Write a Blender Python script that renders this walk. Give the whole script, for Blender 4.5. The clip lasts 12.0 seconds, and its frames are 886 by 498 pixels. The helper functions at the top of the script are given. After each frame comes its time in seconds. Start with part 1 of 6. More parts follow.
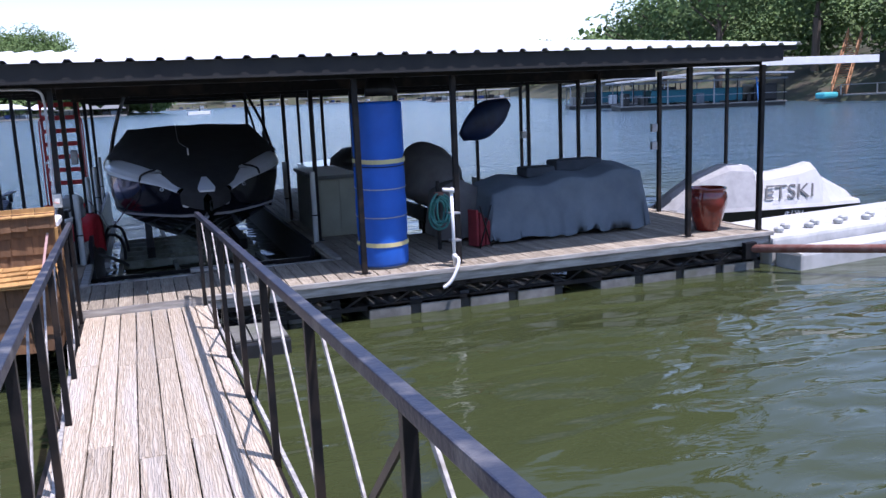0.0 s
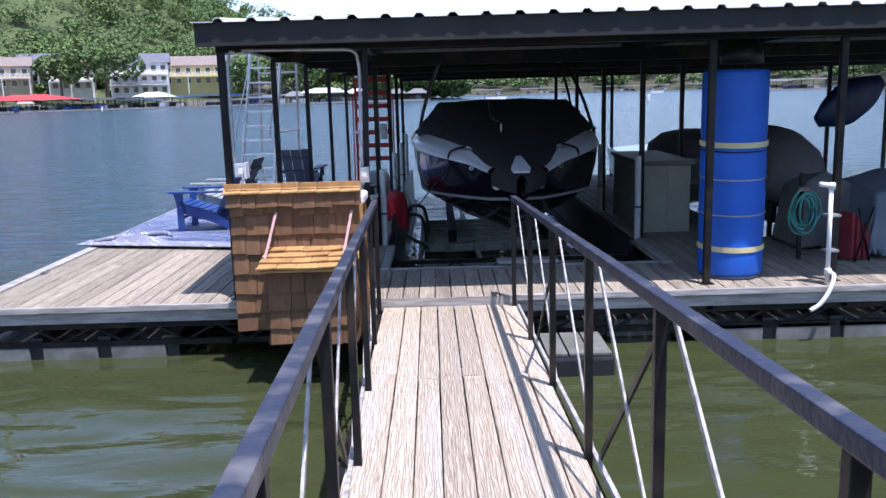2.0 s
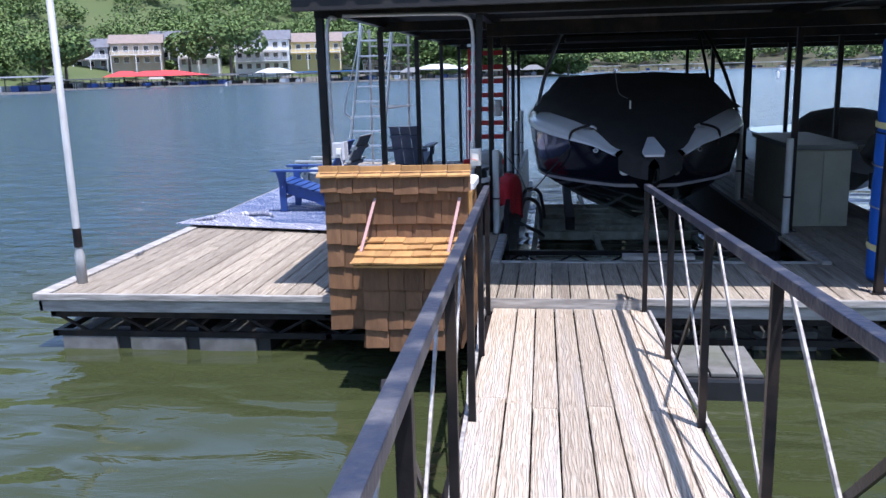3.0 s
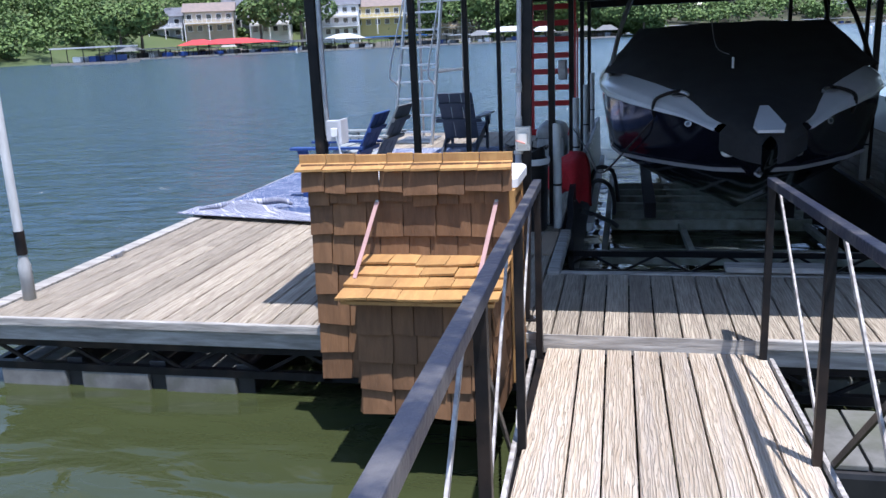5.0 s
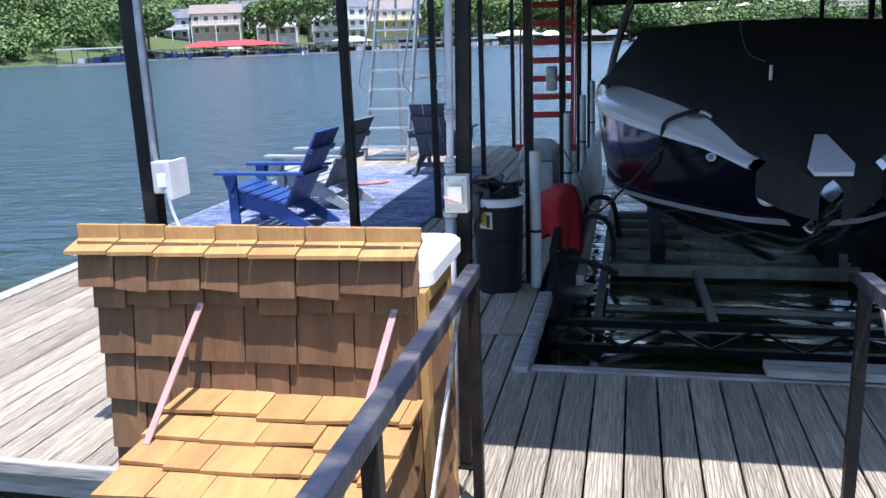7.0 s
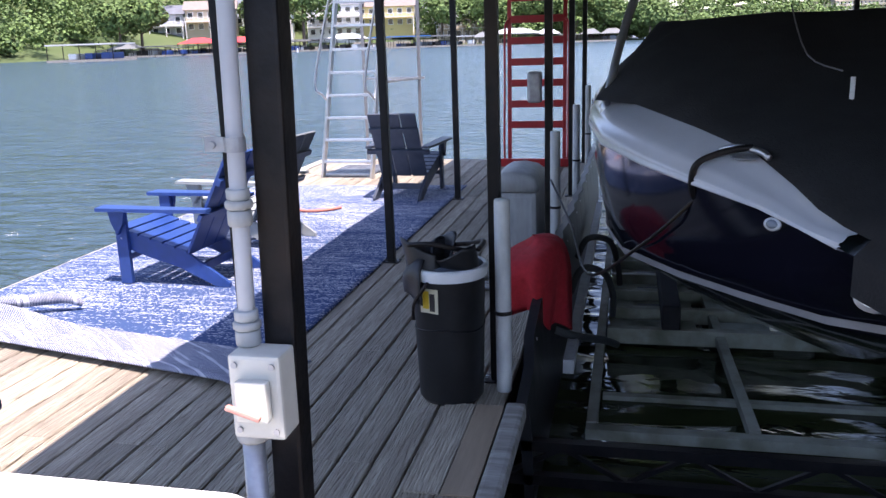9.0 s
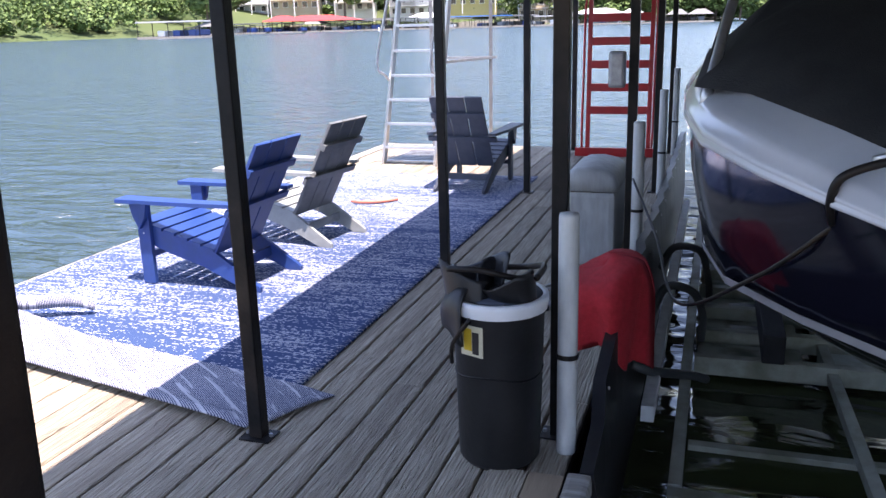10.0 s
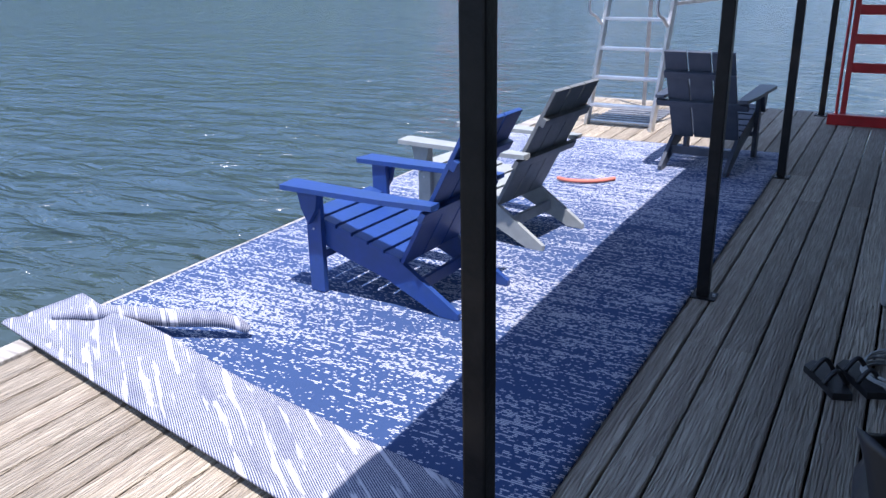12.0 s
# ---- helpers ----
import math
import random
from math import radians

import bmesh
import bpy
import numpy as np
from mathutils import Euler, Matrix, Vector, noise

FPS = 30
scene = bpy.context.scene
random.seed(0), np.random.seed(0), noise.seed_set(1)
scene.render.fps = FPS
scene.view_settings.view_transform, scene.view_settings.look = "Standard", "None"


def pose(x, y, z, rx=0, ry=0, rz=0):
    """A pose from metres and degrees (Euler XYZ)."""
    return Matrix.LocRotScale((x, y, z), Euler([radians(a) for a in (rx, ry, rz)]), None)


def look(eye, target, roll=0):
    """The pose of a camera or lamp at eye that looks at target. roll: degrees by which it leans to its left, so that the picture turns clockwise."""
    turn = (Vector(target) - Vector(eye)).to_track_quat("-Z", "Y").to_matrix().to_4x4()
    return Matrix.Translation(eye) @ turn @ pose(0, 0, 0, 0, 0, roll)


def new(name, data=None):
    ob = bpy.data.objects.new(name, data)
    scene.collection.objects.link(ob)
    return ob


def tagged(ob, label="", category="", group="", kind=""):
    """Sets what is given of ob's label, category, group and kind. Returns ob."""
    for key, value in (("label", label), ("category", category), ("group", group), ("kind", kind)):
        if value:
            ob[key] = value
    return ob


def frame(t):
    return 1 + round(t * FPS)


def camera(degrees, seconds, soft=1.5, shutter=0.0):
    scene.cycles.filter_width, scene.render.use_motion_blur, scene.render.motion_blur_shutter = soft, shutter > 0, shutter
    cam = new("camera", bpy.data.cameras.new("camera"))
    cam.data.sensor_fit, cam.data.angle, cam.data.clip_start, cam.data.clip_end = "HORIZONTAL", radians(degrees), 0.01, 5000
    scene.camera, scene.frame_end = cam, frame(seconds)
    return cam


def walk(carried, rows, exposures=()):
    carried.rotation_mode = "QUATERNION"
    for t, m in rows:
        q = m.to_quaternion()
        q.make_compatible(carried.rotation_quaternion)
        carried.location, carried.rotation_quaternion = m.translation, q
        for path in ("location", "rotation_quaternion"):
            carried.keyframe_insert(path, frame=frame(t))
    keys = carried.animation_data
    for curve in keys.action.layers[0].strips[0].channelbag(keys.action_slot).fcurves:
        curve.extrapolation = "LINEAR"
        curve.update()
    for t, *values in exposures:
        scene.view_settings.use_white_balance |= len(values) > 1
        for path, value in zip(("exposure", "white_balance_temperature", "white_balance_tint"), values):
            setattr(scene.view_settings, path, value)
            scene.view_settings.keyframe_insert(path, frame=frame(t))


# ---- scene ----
cam = camera(55.8, 12.0)
METRES, EYE, TILT, LEAN, TURN = 8.0, 1.5, 0.0, 0.0, -20.5
PATH = [
    (0, (0.726, 0.514, 1.982), (1.385, 2.368, 1.62), -2.4),
    (0.5, (0.644, 0.916, 1.971), (1.125, 2.823, 1.609), -2.3),
    (1, (0.635, 1.316, 1.912), (0.817, 3.275, 1.557), -2.3),
    (1.5, (0.553, 1.737, 1.856), (0.66, 3.703, 1.507), -1.7),
    (2, (0.577, 2.142, 1.8), (0.582, 4.108, 1.434), -1.6),
    (2.5, (0.56, 2.577, 1.764), (0.387, 4.53, 1.374), -1.6),
    (3, (0.511, 3.032, 1.76), (0.253, 4.972, 1.348), -1.5),
    (3.2, (0.534, 3.205, 1.73), (0.162, 5.117, 1.279), -2.3),
    (4.8, (0.492, 4.659, 1.671), (0.078, 6.559, 1.202), -2.5),
    (5, (0.482, 4.89, 1.671), (0.058, 6.782, 1.184), -2.6),
    (5.5, (0.5, 5.369, 1.668), (0.08, 7.261, 1.176), -2.5),
    (6, (0.523, 5.844, 1.666), (0.093, 7.736, 1.182), -2.6),
    (6.5, (0.467, 6.31, 1.664), (0.026, 8.2, 1.183), -2.4),
    (7, (0.528, 6.739, 1.629), (0.088, 8.63, 1.15), -2.2),
    (7.2, (0.495, 6.935, 1.618), (0.07, 8.832, 1.145), -2.1),
    (8.8, (0.45, 8.326, 1.609), (0.029, 10.22, 1.127), -1.9),
    (9, (0.457, 8.527, 1.618), (0.026, 10.419, 1.134), -1.9),
    (9.5, (0.489, 8.978, 1.591), (-0.008, 10.853, 1.101), -2.1),
    (10, (0.368, 9.335, 1.575), (-0.234, 11.169, 1.052), -1.5),
    (10.5, (0.213, 9.69, 1.58), (-0.464, 11.48, 1.0), -1.4),
    (11, (0.012, 10.086, 1.579), (-0.89, 11.729, 0.881), -1.2),
    (11.5, (-0.279, 10.331, 1.562), (-1.228, 11.949, 0.868), -0.5),
    (12, (-0.552, 10.506, 1.605), (-1.472, 12.153, 0.939), -1.0),
]
EXPOSURES = [(0.0, 0.939, 5850, 26), (3.0, 1.029, 5850, 21), (5.0, 0.962, 5850, 18), (6.5, 1.185, 5800, 16), (7.5, 1.364, 5900, 18), (9.0, 1.669, 6600, 26), (9.5, 1.813, 6900, 27), (10.0, 1.978, 6900, 26), (10.5, 1.833, 6900, 25), (11.0, 1.43, 6550, 22), (11.5, 1.218, 6250, 21), (12.0, 1.174, 6050, 20)]
walk(cam, [(t, look(eye, target, roll)) for t, eye, target, roll in PATH], EXPOSURES)

# ---- world, sun ----
WATER = -0.5
world = bpy.data.worlds.new("sky")
scene.world = world
world.use_nodes = True
wn = world.node_tree.nodes
sky = wn.new("ShaderNodeTexSky")
sky.sky_type, sky.sun_disc = "NISHITA", False
SUN = Vector((0.46, -0.60, 2.4)).normalized()
sky.sun_elevation = math.asin(SUN.z)
sky.sun_rotation = math.atan2(SUN.x, SUN.y)
sky.air_density, sky.dust_density, sky.ozone_density = 1.0, 0.5, 1.3
wn["Background"].inputs["Strength"].default_value = 0.135
world.node_tree.links.new(sky.outputs[0], wn["Background"].inputs[0])
sun = new("sun", bpy.data.lights.new("sun", "SUN"))
sun.data.energy, sun.data.angle, sun.data.color = 3.9, radians(0.5), (1.0, 0.965, 0.92)
sun.matrix_world = Matrix.Translation((0, 0, 30)) @ SUN.to_track_quat("Z", "Y").to_matrix().to_4x4()


# ---- materials ----
def material(name, color, rough=0.6, metal=0.0, color2=None, scale=6.0, stretch=(1, 1, 1), bump=0.0, bump_scale=40.0, spread=0.0, coat=0.0, stain=None, stain_scale=1.2, island=False, grain=0.0):
    """Noise between two colours, a coarser stain, fine relief, and a spread of value from piece to piece."""
    m = bpy.data.materials.new(name)
    m.use_nodes = True
    t = m.node_tree
    n, k = t.nodes, t.links
    b = n["Principled BSDF"]
    b.inputs["Roughness"].default_value, b.inputs["Metallic"].default_value = rough, metal
    b.inputs["Coat Weight"].default_value = coat
    b.inputs["Coat Roughness"].default_value = 0.08
    co = n.new("ShaderNodeTexCoord")
    mp = n.new("ShaderNodeMapping")
    mp.inputs["Scale"].default_value = stretch
    info = n.new("ShaderNodeObjectInfo")
    geo = n.new("ShaderNodeNewGeometry")
    k.new(co.outputs["Object"], mp.inputs["Vector"])
    offs = n.new("ShaderNodeVectorMath")
    offs.operation = "ADD"
    sc = n.new("ShaderNodeVectorMath")
    sc.operation = "SCALE"
    sc.inputs["Scale"].default_value = 37.0
    comb = n.new("ShaderNodeCombineXYZ")
    rnd = geo.outputs["Random Per Island"] if island else info.outputs["Random"]
    k.new(rnd, comb.inputs[0])
    k.new(rnd, comb.inputs[1])
    k.new(comb.outputs[0], sc.inputs[0])
    k.new(mp.outputs[0], offs.inputs[0])
    k.new(sc.outputs[0], offs.inputs[1])
    vec = offs.outputs[0]
    base = n.new("ShaderNodeMix")
    base.data_type = "RGBA"
    base.inputs["A"].default_value = (*color, 1)
    base.inputs["B"].default_value = (*(color2 or [c * 0.8 for c in color]), 1)
    nz = n.new("ShaderNodeTexNoise")
    nz.inputs["Scale"].default_value, nz.inputs["Detail"].default_value, nz.inputs["Roughness"].default_value = scale, 5, 0.62
    k.new(vec, nz.inputs["Vector"])
    ramp = n.new("ShaderNodeMapRange")
    ramp.inputs["From Min"].default_value, ramp.inputs["From Max"].default_value = 0.36, 0.64
    k.new(nz.outputs["Fac"], ramp.inputs["Value"])
    k.new(ramp.outputs[0], base.inputs["Factor"])
    out = base.outputs["Result"]
    rings = None
    if grain:
        gm = n.new("ShaderNodeMapping")
        gm.inputs["Scale"].default_value = (1.0, 0.075, 1.0)
        k.new(co.outputs["Object"], gm.inputs["Vector"])
        ga = n.new("ShaderNodeVectorMath")
        ga.operation = "ADD"
        k.new(gm.outputs[0], ga.inputs[0])
        k.new(sc.outputs[0], ga.inputs[1])
        wv = n.new("ShaderNodeTexWave")
        wv.wave_type, wv.bands_direction = "BANDS", "X"
        for key, value in (("Scale", 20.0), ("Distortion", 14.0), ("Detail", 3.0), ("Detail Scale", 1.2), ("Detail Roughness", 0.6)):
            wv.inputs[key].default_value = value
        k.new(ga.outputs[0], wv.inputs["Vector"])
        rings = n.new("ShaderNodeMapRange")
        rings.inputs["From Min"].default_value, rings.inputs["From Max"].default_value = 0.05, 0.45
        k.new(wv.outputs["Fac"], rings.inputs["Value"])
        gr = n.new("ShaderNodeMix")
        gr.data_type, gr.blend_type = "RGBA", "MULTIPLY"
        gr.inputs["Factor"].default_value = grain
        shade = n.new("ShaderNodeMix")
        shade.data_type = "RGBA"
        shade.inputs["A"].default_value, shade.inputs["B"].default_value = (0.42, 0.36, 0.29, 1), (1, 1, 1, 1)
        k.new(rings.outputs[0], shade.inputs["Factor"])
        k.new(out, gr.inputs["A"])
        k.new(shade.outputs["Result"], gr.inputs["B"])
        out = gr.outputs["Result"]
    if stain:
        st = n.new("ShaderNodeMix")
        st.data_type = "RGBA"
        st.inputs["B"].default_value = (*stain, 1)
        sn = n.new("ShaderNodeTexNoise")
        sn.inputs["Scale"].default_value, sn.inputs["Detail"].default_value = stain_scale, 4
        k.new(vec, sn.inputs["Vector"])
        sr = n.new("ShaderNodeMapRange")
        sr.inputs["From Min"].default_value, sr.inputs["From Max"].default_value, sr.inputs["To Max"].default_value = 0.5, 0.72, 0.75
        k.new(sn.outputs["Fac"], sr.inputs["Value"])
        k.new(sr.outputs[0], st.inputs["Factor"])
        k.new(out, st.inputs["A"])
        out = st.outputs["Result"]
    if spread:
        hsv = n.new("ShaderNodeHueSaturation")
        vr = n.new("ShaderNodeMapRange")
        vr.inputs["To Min"].default_value, vr.inputs["To Max"].default_value = 1 - spread, 1 + spread
        k.new(rnd, vr.inputs["Value"])
        k.new(vr.outputs[0], hsv.inputs["Value"])
        k.new(out, hsv.inputs["Color"])
        out = hsv.outputs["Color"]
    k.new(out, b.inputs["Base Color"])
    if bump:
        bn = n.new("ShaderNodeTexNoise")
        bn.inputs["Scale"].default_value, bn.inputs["Detail"].default_value = bump_scale, 4
        k.new(vec, bn.inputs["Vector"])
        bu = n.new("ShaderNodeBump")
        bu.inputs["Strength"].default_value, bu.inputs["Distance"].default_value = bump, 0.01
        if rings:
            hs = n.new("ShaderNodeMath")
            hs.operation = "ADD"
            k.new(bn.outputs["Fac"], hs.inputs[0])
            k.new(rings.outputs[0], hs.inputs[1])
            k.new(hs.outputs[0], bu.inputs["Height"])
        else:
            k.new(bn.outputs["Fac"], bu.inputs["Height"])
        k.new(bu.outputs[0], b.inputs["Normal"])
    return m


def water_material():
    m = material("lake_water", (0.030, 0.038, 0.012), rough=0.05)
    n, k = m.node_tree.nodes, m.node_tree.links
    b = n["Principled BSDF"]
    b.inputs["IOR"].default_value = 1.333
    co = n.new("ShaderNodeTexCoord")

    def layer(scale, stretch, detail, turn):
        mp = n.new("ShaderNodeMapping")
        mp.inputs["Scale"].default_value, mp.inputs["Rotation"].default_value = stretch, (0, 0, turn)
        k.new(co.outputs["Object"], mp.inputs["Vector"])
        t = n.new("ShaderNodeTexNoise")
        t.inputs["Scale"].default_value, t.inputs["Detail"].default_value = scale, detail
        t.inputs["Distortion"].default_value = 0.6
        k.new(mp.outputs[0], t.inputs["Vector"])
        return t.outputs["Fac"]

    def mul(a, v):
        x = n.new("ShaderNodeMath")
        x.operation = "MULTIPLY"
        k.new(a, x.inputs[0])
        if isinstance(v, float):
            x.inputs[1].default_value = v
        else:
            k.new(v, x.inputs[1])
        return x.outputs[0]

    def add(a, c):
        x = n.new("ShaderNodeMath")
        x.operation = "ADD"
        k.new(a, x.inputs[0])
        k.new(c, x.inputs[1])
        return x.outputs[0]

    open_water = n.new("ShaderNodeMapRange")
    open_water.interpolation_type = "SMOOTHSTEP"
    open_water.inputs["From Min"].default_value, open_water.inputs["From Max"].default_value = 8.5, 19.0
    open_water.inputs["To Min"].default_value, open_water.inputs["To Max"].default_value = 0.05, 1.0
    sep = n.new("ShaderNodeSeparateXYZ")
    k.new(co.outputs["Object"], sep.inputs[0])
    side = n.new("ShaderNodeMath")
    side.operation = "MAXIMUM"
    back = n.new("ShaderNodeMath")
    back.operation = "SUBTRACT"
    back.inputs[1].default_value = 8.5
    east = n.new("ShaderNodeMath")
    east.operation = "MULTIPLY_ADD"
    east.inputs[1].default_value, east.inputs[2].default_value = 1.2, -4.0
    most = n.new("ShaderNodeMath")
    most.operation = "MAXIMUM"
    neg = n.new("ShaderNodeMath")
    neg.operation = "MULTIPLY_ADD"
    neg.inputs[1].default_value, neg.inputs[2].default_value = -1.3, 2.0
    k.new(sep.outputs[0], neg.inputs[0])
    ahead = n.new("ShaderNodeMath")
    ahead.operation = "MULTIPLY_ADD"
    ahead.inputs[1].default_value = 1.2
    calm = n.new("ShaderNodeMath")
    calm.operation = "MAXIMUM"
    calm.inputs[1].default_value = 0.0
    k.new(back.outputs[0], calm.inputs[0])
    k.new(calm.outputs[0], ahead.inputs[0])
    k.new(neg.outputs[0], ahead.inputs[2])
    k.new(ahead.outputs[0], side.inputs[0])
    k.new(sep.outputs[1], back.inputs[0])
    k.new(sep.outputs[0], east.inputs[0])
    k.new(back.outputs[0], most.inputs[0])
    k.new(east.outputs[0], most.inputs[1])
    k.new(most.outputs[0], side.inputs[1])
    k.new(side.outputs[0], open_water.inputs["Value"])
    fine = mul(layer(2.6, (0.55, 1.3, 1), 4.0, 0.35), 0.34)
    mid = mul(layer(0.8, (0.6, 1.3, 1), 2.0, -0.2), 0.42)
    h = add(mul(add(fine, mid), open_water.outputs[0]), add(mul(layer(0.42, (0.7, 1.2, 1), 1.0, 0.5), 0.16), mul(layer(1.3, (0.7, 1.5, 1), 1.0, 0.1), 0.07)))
    # Bluer base on open water: part of the sky's reflection is painted in.
    sky_tint = n.new("ShaderNodeMix")
    sky_tint.data_type = "RGBA"
    sky_tint.inputs["A"].default_value, sky_tint.inputs["B"].default_value = (0.036, 0.043, 0.013, 1), (0.040, 0.070, 0.090, 1)
    k.new(open_water.outputs[0], sky_tint.inputs["Factor"])
    k.new(sky_tint.outputs["Result"], b.inputs["Base Color"])
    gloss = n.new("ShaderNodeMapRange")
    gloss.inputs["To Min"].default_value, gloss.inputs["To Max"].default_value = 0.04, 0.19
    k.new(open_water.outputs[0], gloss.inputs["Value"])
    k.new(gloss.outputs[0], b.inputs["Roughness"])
    bu = n.new("ShaderNodeBump")
    bu.inputs["Strength"].default_value, bu.inputs["Distance"].default_value = 1.0, 1.0
    k.new(h, bu.inputs["Height"])
    k.new(bu.outputs[0], b.inputs["Normal"])
    return m


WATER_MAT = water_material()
DECK = material("weathered_deck_wood", (0.47, 0.41, 0.31), 0.88, color2=(0.27, 0.225, 0.165), scale=14, stretch=(7, 0.3, 5), bump=0.9, bump_scale=20, spread=0.2, stain=(0.20, 0.16, 0.12), stain_scale=1.4, grain=0.24)
GANG = material("bleached_gangway_wood", (0.56, 0.48, 0.37), 0.88, color2=(0.41, 0.325, 0.225), scale=14, stretch=(7, 0.3, 5), bump=1.0, bump_scale=20, spread=0.17, stain=(0.52, 0.48, 0.43), stain_scale=1.2, grain=0.13)
GREYWOOD = material("grey_edge_board", (0.37, 0.35, 0.31), 0.85, color2=(0.20, 0.185, 0.16), scale=6, stretch=(0.5, 4, 4), bump=0.5, bump_scale=14, spread=0.1)
BLACK = material("black_painted_steel", (0.006, 0.006, 0.007), 0.42, color2=(0.013, 0.012, 0.012), scale=14, bump=0.15, bump_scale=60, stain=(0.05, 0.035, 0.025), stain_scale=3)
RAIL = material("worn_blue_grey_rail_paint", (0.022, 0.028, 0.048), 0.42, color2=(0.036, 0.04, 0.055), scale=22, bump=0.3, bump_scale=50, stain=(0.17, 0.16, 0.15), stain_scale=7)
GALV = material("galvanised_steel", (0.42, 0.43, 0.44), 0.45, 0.6, color2=(0.30, 0.30, 0.31), scale=18, bump=0.1)
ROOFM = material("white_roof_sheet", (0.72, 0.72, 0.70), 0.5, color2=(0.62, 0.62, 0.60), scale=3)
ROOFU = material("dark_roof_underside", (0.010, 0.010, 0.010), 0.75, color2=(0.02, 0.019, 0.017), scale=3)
FLOAT = material("grey_float_block", (0.17, 0.17, 0.155), 0.8, color2=(0.09, 0.09, 0.08), scale=5, bump=0.4, bump_scale=12, stain=(0.10, 0.11, 0.07), stain_scale=2.5)
BLACKP = material("black_plastic", (0.010, 0.010, 0.011), 0.45, color2=(0.018, 0.018, 0.019), scale=8, bump=0.1)
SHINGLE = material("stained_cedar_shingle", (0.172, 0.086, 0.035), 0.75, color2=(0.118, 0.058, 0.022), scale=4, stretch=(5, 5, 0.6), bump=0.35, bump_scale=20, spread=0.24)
# Lit copy of the cedar: sunlight on cap and hatch put into colour.
SHINGLE_TOP = material("sunlit_golden_cedar", (0.43, 0.245, 0.08), 0.7, color2=(0.34, 0.18, 0.06), scale=4, stretch=(4, 1, 1), bump=0.35, bump_scale=20, spread=0.14)
WHITE = material("white_plastic", (0.78, 0.78, 0.77), 0.4, color2=(0.70, 0.70, 0.68), scale=4)
PVC = material("grey_pvc_pipe", (0.40, 0.41, 0.40), 0.5, color2=(0.30, 0.31, 0.30), scale=5, stretch=(4, 4, 1), stain=(0.3, 0.29, 0.26))
BLUE = material("blue_foam_mat", (0.012, 0.11, 0.50), 0.55, color2=(0.01, 0.09, 0.42), scale=3, bump=0.1)
YELLOW = material("pale_yellow_strap", (0.62, 0.56, 0.27), 0.8)
CHAIRBLUE = material("blue_chair_plastic", (0.016, 0.048, 0.17), 0.42, color2=(0.016, 0.05, 0.21), scale=12, stretch=(1, 1, 1), bump=0.1)
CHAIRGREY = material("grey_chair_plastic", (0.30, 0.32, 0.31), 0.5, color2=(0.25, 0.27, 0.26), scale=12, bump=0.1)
# Darker copy of the chair grey: shade on the back is painted in.
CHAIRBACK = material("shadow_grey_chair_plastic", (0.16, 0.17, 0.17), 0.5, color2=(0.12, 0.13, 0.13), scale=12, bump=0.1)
CHAIRDARK = material("charcoal_blue_chair_plastic", (0.035, 0.045, 0.065), 0.5, color2=(0.05, 0.06, 0.08), scale=12, bump=0.1)
RED = material("red_painted_steel", (0.48, 0.012, 0.014), 0.4, color2=(0.38, 0.01, 0.012), scale=8)
REDCLOTH = material("red_towel_cloth", (0.48, 0.02, 0.03), 0.95, color2=(0.38, 0.015, 0.02), scale=30, bump=0.5, bump_scale=150)
ALU = material("bare_aluminium", (0.60, 0.61, 0.62), 0.35, 0.85, color2=(0.5, 0.51, 0.52), scale=9)
HULL = material("black_gelcoat", (0.006, 0.006, 0.012), 0.12, color2=(0.008, 0.008, 0.016), scale=2, coat=0.6)
GEL = material("silver_white_gelcoat", (0.62, 0.63, 0.65), 0.22, color2=(0.56, 0.57, 0.59), scale=2, coat=0.5)
CANVAS = material("black_canvas", (0.012, 0.012, 0.013), 0.9, color2=(0.02, 0.02, 0.021), scale=5, bump=0.4, bump_scale=90)
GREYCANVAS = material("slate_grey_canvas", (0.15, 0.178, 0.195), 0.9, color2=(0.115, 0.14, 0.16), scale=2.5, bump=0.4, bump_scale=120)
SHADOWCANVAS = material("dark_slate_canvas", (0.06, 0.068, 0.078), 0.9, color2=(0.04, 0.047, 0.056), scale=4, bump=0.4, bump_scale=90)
TAUPE = material("taupe_canvas", (0.16, 0.15, 0.14), 0.9, color2=(0.12, 0.11, 0.105), scale=3, bump=0.3, bump_scale=100)
LOCKER = material("olive_beige_locker", (0.27, 0.27, 0.20), 0.6, color2=(0.23, 0.23, 0.17), scale=3)
GLAZE = material("glazed_red_brown_ceramic", (0.20, 0.025, 0.012), 0.15, color2=(0.10, 0.012, 0.008), scale=5, coat=0.5)
RUST = material("rusty_red_pipe", (0.20, 0.07, 0.05), 0.7, color2=(0.28, 0.15, 0.12), scale=8, bump=0.3)
DIRT = material("bank_earth", (0.07, 0.058, 0.036), 0.95, color2=(0.03, 0.045, 0.015), scale=0.3, bump=0.4, bump_scale=3)
GRASS = material("hill_grass", (0.05, 0.085, 0.022), 0.95, color2=(0.08, 0.10, 0.035), scale=0.02)
LEAF = material("green_foliage", (0.13, 0.20, 0.05), 0.8, color2=(0.055, 0.10, 0.028), scale=0.13, spread=0.3, island=True)


